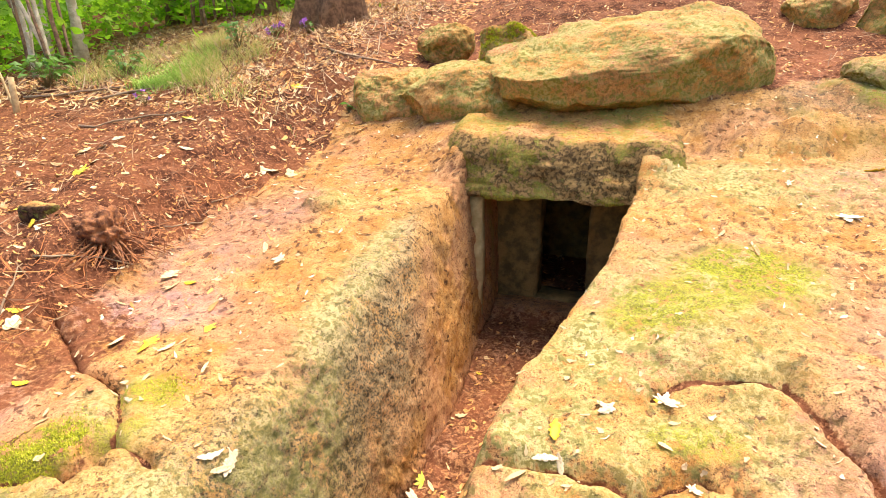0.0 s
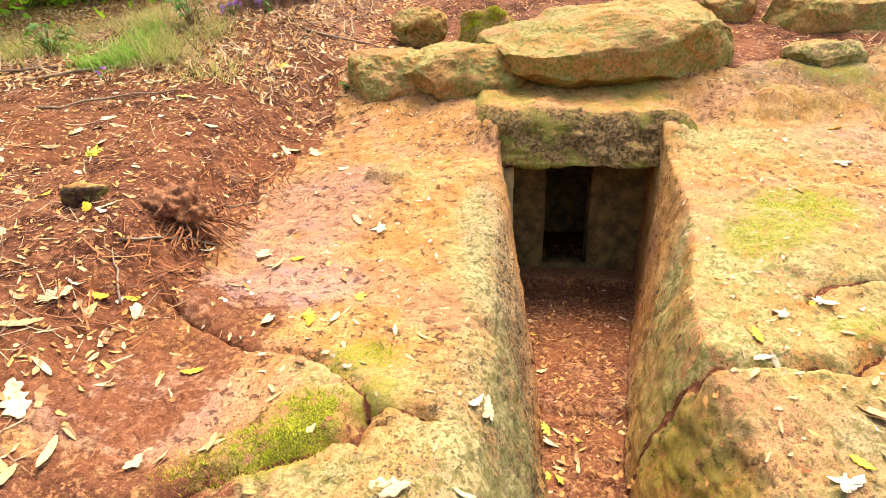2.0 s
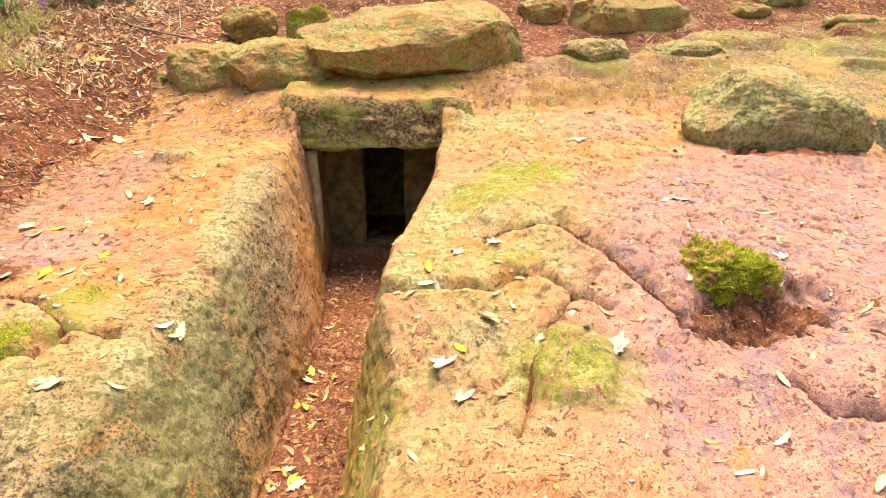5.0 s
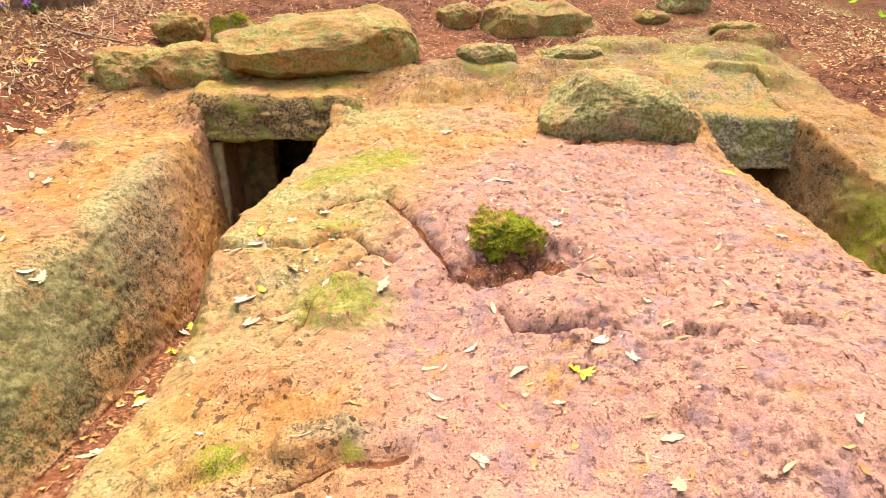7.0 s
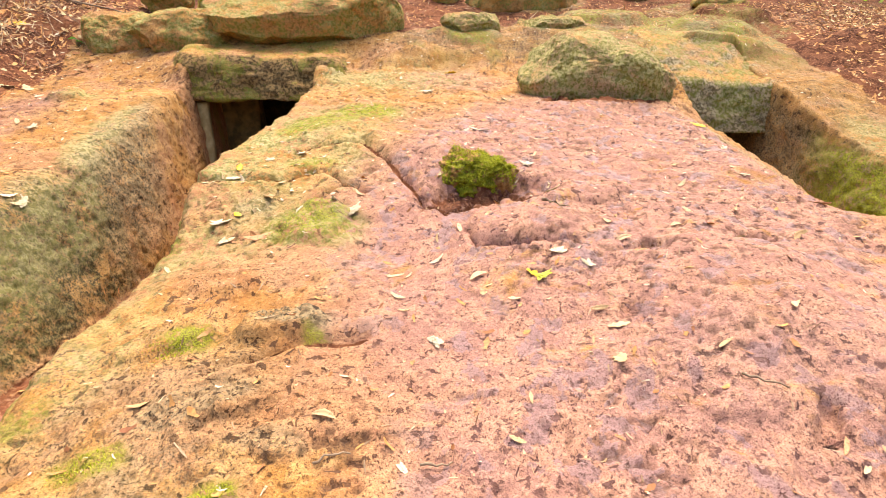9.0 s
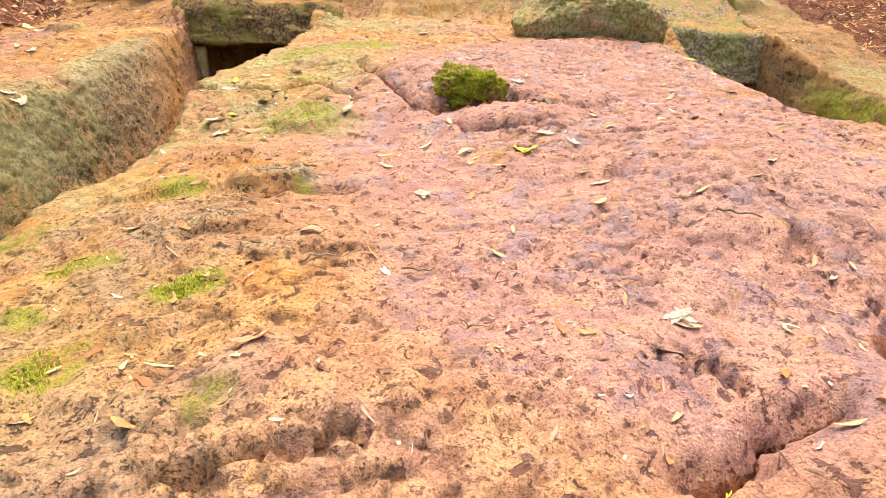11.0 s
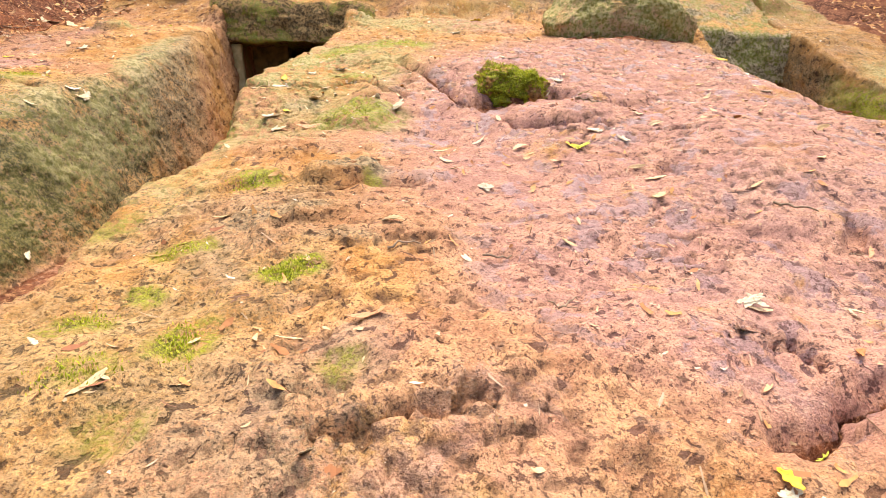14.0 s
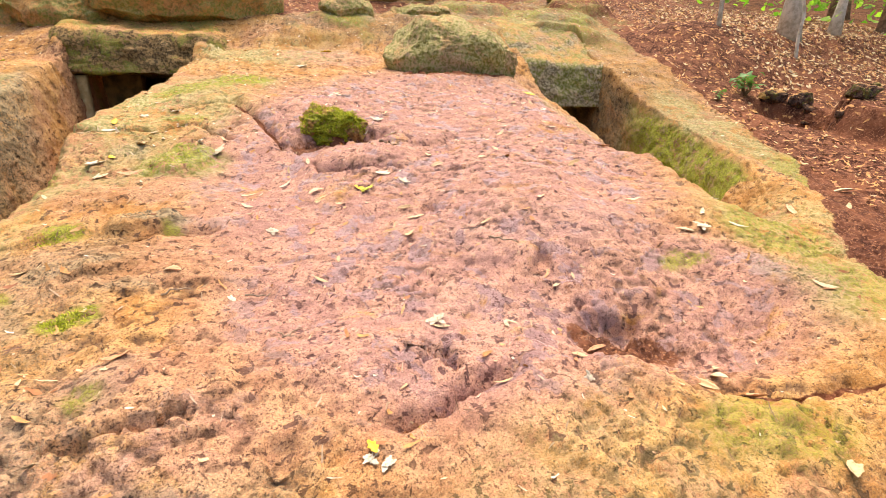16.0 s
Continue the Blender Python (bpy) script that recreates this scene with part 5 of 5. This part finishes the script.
rr = random.Random(5)
for i in range(26):
    a = rr.uniform(-2.6, 0.9)
    pts = [(math.cos(a) * k * 0.09 + rr.uniform(-0.02, 0.02), math.sin(a) * k * 0.09 + rr.uniform(-0.02, 0.02), 0.07 - k * 0.035 + rr.uniform(-0.02, 0.02)) for k in range(5)]
    part("root", tube(pts, [0.010, 0.008, 0.006, 0.004, 0.002], 6), wood_mat, stump)
boulder("stone", (-3.68, 2.31, on_ground(-3.68, 2.31)[0] + 0.03), (0.20, 0.14, 0.13), (0, 0, 20), 0.7, 71, 0.02, 0.01, "small brown stone with a pale top on the soil", cuts=4, cat="stone", material=stone_mat)
for x, y, l, a, r, lab in (
    (-4.6, 3.9, 1.1, 0.35, 0.012, "thin dry branch lying on the bank"), (-3.1, 2.15, 0.5, 0.9, 0.008, "dry root end sticking out of the soil"), (-5.2, 4.7, 1.2, 0.5, 0.014, "thin dry branch lying on the bank"),
    (-3.05, 5.75, 0.8, 0.15, 0.015, "pale dry stick lying behind the boulders"), (-3.15, 1.75, 0.35, 2.2, 0.006, "dry root end sticking out of the soil"), (-6.2, 4.6, 1.4, 0.2, 0.016, "dead branch lying in dry bracken"),
    (-3.6, 1.6, 0.3, 0.4, 0.005, "thin dry twig on the soil"), (1.22, -0.98, 0.10, 0.7, 0.004, "short dark forked twig on the rock"), (1.20, -0.99, 0.09, -0.6, 0.003, "short dark twig on the rock"),
    (1.90, 1.05, 0.18, -0.8, 0.012, "brown broken twig on the rock"), (0.72, -0.62, 0.12, 0.3, 0.005, "dark curved twig on the rock"), (1.06, -0.62, 0.11, 0.1, 0.005, "dark curved twig on the rock"),
    (2.31, -0.42, 0.16, -0.6, 0.006, "brown twig on the pink rock"), (-3.0, 2.9, 0.4, 1.2, 0.006, "dry root end sticking out of the soil"), (-3.02, 3.4, 0.5, 1.5, 0.006, "dry root end sticking out of the soil")):
    stick(x, y, l, a, r, lab)


def stake(x, y, high, r, lean, label):
    z, _ = on_ground(x, y)
    pts = [(x + lean * t * high, y, z - 0.05 + high * t) for t in (0, 0.35, 0.7, 1.0)]
    return tagged(mesh_object("cut_stem", tube(pts, [r, r * 0.95, r * 0.9, r * 0.8], 10), pale_mat), label, "cut stem")


stake(-6.45, 4.05, 0.42, 0.035, 0.05, "pale cut sapling stub beside the dry slope")
stake(-6.62, 4.15, 0.45, 0.014, -0.30, "thin leaning pale cut stem")
stake(-6.75, 4.0, 0.40, 0.010, -0.2, "thin leaning pale cut stem")

# stones in the dug hole past the second passage
heap = random.Random(12)
for seed in range(34):
    x, y, s = heap.gauss(7.35, 0.22), heap.gauss(2.75, 0.28), heap.uniform(0.09, 0.26)
    boulder("stone", (x, y, on_ground(x, y)[0] + s * 0.25), (s, s * heap.uniform(0.7, 1.0), s * heap.uniform(0.55, 0.8)), (heap.uniform(-30, 30), heap.uniform(-30, 30), heap.uniform(0, 360)), 0.7, 80 + seed, 0.03, 0.01,
            "dark broken stone in the collapsed earth hole" if seed % 4 else "pale brown stone in the collapsed earth hole", material=stone_mat if seed % 4 else boulder_mat, cuts=4, cat="stone")
for x, y, s in ((7.75, 2.25, 0.42), (8.05, 2.45, 0.36), (7.9, 1.8, 0.4), (7.55, 3.35, 0.34), (7.85, 3.2, 0.3)):
    boulder("stone", (x, y, on_ground(x, y)[0] + s * 0.1), (s, s * 0.8, s * 0.6), (10, 0, 70 * x), 0.7, int(90 + 10 * x), 0.05, 0.02, "brown earthy stone in the rim of the dug hole", material=stone_mat, cuts=5, cat="stone")

# rocks that break out of the hill
for x, y, sx, sy, sz_, sink, turn, seed, lab in (
    (2.95, 7.3, 1.9, 1.0, 0.80, -0.05, 10, 91, "brown mossy rock outcrop on the hill"), (5.75, 8.05, 1.05, 0.7, 0.55, 0.05, 0, 92, "dark mossy boulder on the hill"), (5.0, 7.6, 0.6, 0.45, 0.26, 0.0, 20, 93, "low brown boulder on the hill"), (6.0, 6.62, 1.0, 0.5, 0.26, -0.1, 6, 97, "flat mossy rock ledge on the hill"), (1.75, 7.6, 0.7, 0.6, 0.5, 0.0, -20, 98, "brown rock outcrop beside the larger one"),
    (1.90, 5.48, 0.75, 0.50, 0.34, -0.05, 10, 94, "pale lichen-covered rock knob"), (3.05, 5.66, 0.95, 0.55, 0.30, -0.1, 0, 95, "pale lichen-covered rock ledge"), (3.66, 3.60, 0.40, 0.34, 0.5, 0.1, 20, 96, "small upright grey rock beside the block")):
    boulder("boulder", (x, y, on_ground(x, y)[0] + sz_ * sink), (sx, sy, sz_), (10, 0, turn), 0.7, seed, 0.06, label=lab, material=block_mat if seed in (92, 94, 95, 96) else boulder_mat)

# ---- puddles ----
water_mat, water_nt, water = shader("muddy water")
water.inputs["Base Color"].default_value, water.inputs["Roughness"].default_value = (0.10, 0.055, 0.045, 1), 0.06
bump(water_nt, water, noise_node(water_nt, 14.0, 2, 0.5, place(water_nt)), 0.06, 0.01)
for x, y, rx, ry, level in ((1.35, 1.36, 0.21, 0.13, 0.12), (2.94, 0.66, 0.14, 0.06, 0.022), (2.26, 0.58, 0.11, 0.06, 0.02), (1.76, -1.18, 0.09, 0.045, 0.014), (1.70, -1.40, 0.09, 0.04, 0.014), (-1.87, 1.12, 0.10, 0.07, 0.02)):
    bm = bmesh.new()
    bmesh.ops.create_circle(bm, cap_ends=True, segments=40, radius=1)
    for v in bm.verts:
        k = 1 + 0.25 * noise.noise((v.co.x * 1.5 + x, v.co.y * 1.5 + y, 0))
        v.co = (v.co.x * rx * k, v.co.y * ry * k, 0)
    rim = min(on_ground(x + rx * math.cos(k * 0.7), y + ry * math.sin(k * 0.7))[0] for k in range(9))
    low = on_ground(x, y)[0]
    if rim < low - 0.02:
        bm.free()
        continue
    bmesh.ops.extrude_face_region(bm, geom=bm.faces[:])
    bm.verts.ensure_lookup_table()
    for v in bm.verts[40:]:
        v.co.z -= 0.02
    bmesh.ops.recalc_face_normals(bm, faces=bm.faces)
    pud = mesh_object("puddle", bm, water_mat, smooth=False)
    pud.matrix_world = pose(x, y, max(min(low + level, rim), low + 0.5 * level))
    tagged(pud, "shallow muddy rain puddle in a dip of the rock", "puddle", kind="structure")

# ---- trees ----
leaf_green = island_material("tree leaves", ((0.20, 0.42, 0.025), (0.32, 0.58, 0.035), (0.26, 0.50, 0.03), (0.42, 0.66, 0.05), (0.14, 0.30, 0.02), (0.52, 0.70, 0.08)), 0.55, 0.65)


def crown(rng, centre, radius, count, size):
    """Loose clumps of small leaves."""
    verts, faces = [], []
    clumps = [(Vector(centre) + Vector((rng.gauss(0, 0.5) * radius[0], rng.gauss(0, 0.5) * radius[1], rng.gauss(0, 0.45) * radius[2])), rng.uniform(0.3, 0.7)) for _ in range(max(6, count // 60))]
    for _ in range(count):
        c, r = rng.choice(clumps)
        p = c + Vector((rng.gauss(0, 1), rng.gauss(0, 1), rng.gauss(0, 0.6))) * r
        strip(verts, faces, p, (rng.uniform(-1, 1), rng.uniform(-1, 1), rng.uniform(0.2, 1.5)), rng.uniform(0, 6.28), size * rng.uniform(0.7, 1.4), size * rng.uniform(0.4, 0.7), 0.1, 2, 0.2)
    return verts, faces


def tree(x, y, high, r, lean, seed, label, mat, crown_at=0.7, leaves=260, size=0.13, spread=1.6, flare=1.0, limbs=5):
    rng = random.Random(seed)
    z, _ = on_ground(x, y)
    root = tagged(new("tree"), label, "tree")
    root.matrix_world = pose(x, y, z)
    pts, radii = [], []
    for i in range(9):
        t = i / 8
        pts.append((lean[0] * t * high + rng.uniform(-1, 1) * 0.03 * high * t, lean[1] * t * high + rng.uniform(-1, 1) * 0.03 * high * t, -0.2 + t * high))
        radii.append(r * (1 - 0.6 * t) * (1 + flare * max(0, 0.13 - t) * 6))
    stem = tube(pts, radii, 14 if r < 0.3 else 40)
    if r > 0.3:
        for v in stem.verts:
            a, k = math.atan2(v.co.y, v.co.x), max(0.0, 1 - v.co.z / 1.5)
            rib = 1 + (0.05 + 0.16 * k) * math.sin(5 * a + 0.7) + 0.05 * math.sin(13 * a + v.co.z)
            v.co.x, v.co.y = v.co.x * rib, v.co.y * rib
    part("trunk", stem, mat, root)
    for k in range(limbs):
        t = rng.uniform(0.45, 0.95)
        a, b = Vector(pts[int(t * 8)]), rng.uniform(0, 6.28)
        l = high * rng.uniform(0.12, 0.28)
        ends = [tuple(a + Vector((math.cos(b) * l * s, math.sin(b) * l * s, l * 0.7 * s + rng.uniform(-0.05, 0.05) * l))) for s in (0, 0.35, 0.7, 1)]
        part("limb", tube(ends, [r * 0.35, r * 0.25, r * 0.15, r * 0.06], 6), mat, root)
    if leaves:
        v, f = crown(rng, (lean[0] * high, lean[1] * high, high * crown_at + 0.5), (spread, spread, high * 0.25), leaves, size)
        new("crown", raw_mesh("crown", v, f, leaf_green)).parent = root
    return root


tree(-4.30, 7.15, 7.5, 0.36, (0.02, 0.05), 1, "large tree with mossy flared base on the slope", bark_mat, 0.9, 300, 0.14, 2.2, 0.45)
tree(-8.6, 5.0, 7.0, 0.09, (-0.04, 0.0), 2, "slender dark tree trunk at the wood's edge", bark_mat, 0.8)
tree(-8.9, 6.8, 7.0, 0.08, (-0.03, 0.02), 3, "slender pale grey tree trunk", pale_bark_mat, 0.8, 500)
tree(-9.8, 6.9, 7.0, 0.06, (0.0, 0.02), 4, "slender pale grey tree trunk", pale_bark_mat, 0.8, 500)
tree(-7.2, 9.6, 8.0, 0.16, (0.02, 0.0), 5, "dark brown tree trunk behind the slope", bark_mat, 0.8)
tree(-10.5, 10.5, 8.0, 0.14, (0.02, 0.0), 6, "dark brown tree trunk in the wood", bark_mat, 0.7)
tree(9.5, 5.25, 7.0, 0.13, (-0.02, 0.03), 7, "grey-barked tree on the far bank", pale_bark_mat, 1.1)
tree(7.9, 5.05, 5.0, 0.035, (0.03, 0.0), 8, "thin bare sapling on the brown slope", pale_bark_mat, 0.9, 0, 0.1, 0.7, 0.3, 3)
tree(9.0, 4.5, 2.2, 0.03, (-0.06, 0.0), 9, "thin broken sapling above the earth hole", pale_bark_mat, 0.9, 0, 0.1, 0.6, 0.3, 2)
tree(10.7, 5.5, 6.0, 0.08, (0.12, 0.0), 10, "leaning pale tree on the far bank", pale_bark_mat, 0.8, 400)
tree(12.5, 6.0, 7.0, 0.10, (0.05, 0.0), 11, "dark slender tree at the edge of the wood", bark_mat, 0.75)
tree(13.5, 8.0, 8.0, 0.15, (0.0, 0.0), 12, "dark tree in the wood", bark_mat, 0.7)
tree(8.5, 11.0, 8.0, 0.15, (0.0, 0.0), 13, "dark tree on top of the hill", bark_mat, 0.8)
# a coppice of thin stems
for i in range(11):
    cr = random.Random(100 + i)
    tree(-7.9 + cr.uniform(-0.35, 0.35), 5.45 + cr.uniform(-0.3, 0.3), cr.uniform(4, 6), cr.uniform(0.018, 0.035), (cr.uniform(-0.35, 0.05), cr.uniform(-0.1, 0.15)), 100 + i, "thin coppice stem with green leaves", pale_bark_mat if i % 2 else bark_mat, 0.85, 160, 0.10, 0.9, 0.2, 3)
for i in range(8):
    cr = random.Random(140 + i)
    tree(-8.4 + cr.uniform(-0.6, 0.6), 9.2 + cr.uniform(-0.4, 0.4), cr.uniform(4, 6), cr.uniform(0.018, 0.035), (cr.uniform(-0.25, 0.25), cr.uniform(-0.1, 0.15)), 140 + i, "thin coppice stem with green leaves", bark_mat, 0.8, 180, 0.10, 0.9, 0.2, 3)


def woods(label, count, seed, where, size):
    """Far undergrowth and crowns: countless leaves in clumps."""
    rng = random.Random(seed)
    verts, faces = [], []
    clumps = []
    for _ in range(count // 70):
        x, y, high = where(rng)
        clumps.append((x, y, float(surface(np.array(x), np.array(y))) + rng.random() ** 1.3 * high, rng.uniform(0.6, 1.5)))
    for _ in range(count):
        cx, cy, cz, r = rng.choice(clumps)
        p = (cx + rng.gauss(0, 1) * r, cy + rng.gauss(0, 1) * r, cz + rng.gauss(0, 0.6) * r)
        strip(verts, faces, p, (rng.uniform(-1, 1), rng.uniform(-1, 1), rng.uniform(0.2, 1.5)), rng.uniform(0, 6.28), size * rng.uniform(0.7, 1.5), size * rng.uniform(0.45, 0.8), 0.1, 2, 0.2)
    return tagged(new("far_woods", raw_mesh("far_woods", verts, faces, leaf_green)), label, "woods", kind="stuff")


woods("dense sunlit green undergrowth of the wood", 52000, 61, lambda g: (g.uniform(-26, -9.5), g.uniform(7.5, 26), 4.5), 0.15)
woods("dense green undergrowth below the slope", 24000, 62, lambda g: (g.uniform(-22, -9.5), g.uniform(2.5, 9.0), 3.5), 0.13)
woods("green undergrowth at the wood's edge", 20000, 63, lambda g: (g.uniform(-11, -5.5), g.uniform(9.5, 15), 3.0), 0.12)
woods("green woodland foliage past the far bank", 14000, 64, lambda g: (g.uniform(12, 26), g.uniform(4, 18), 5.5), 0.16)
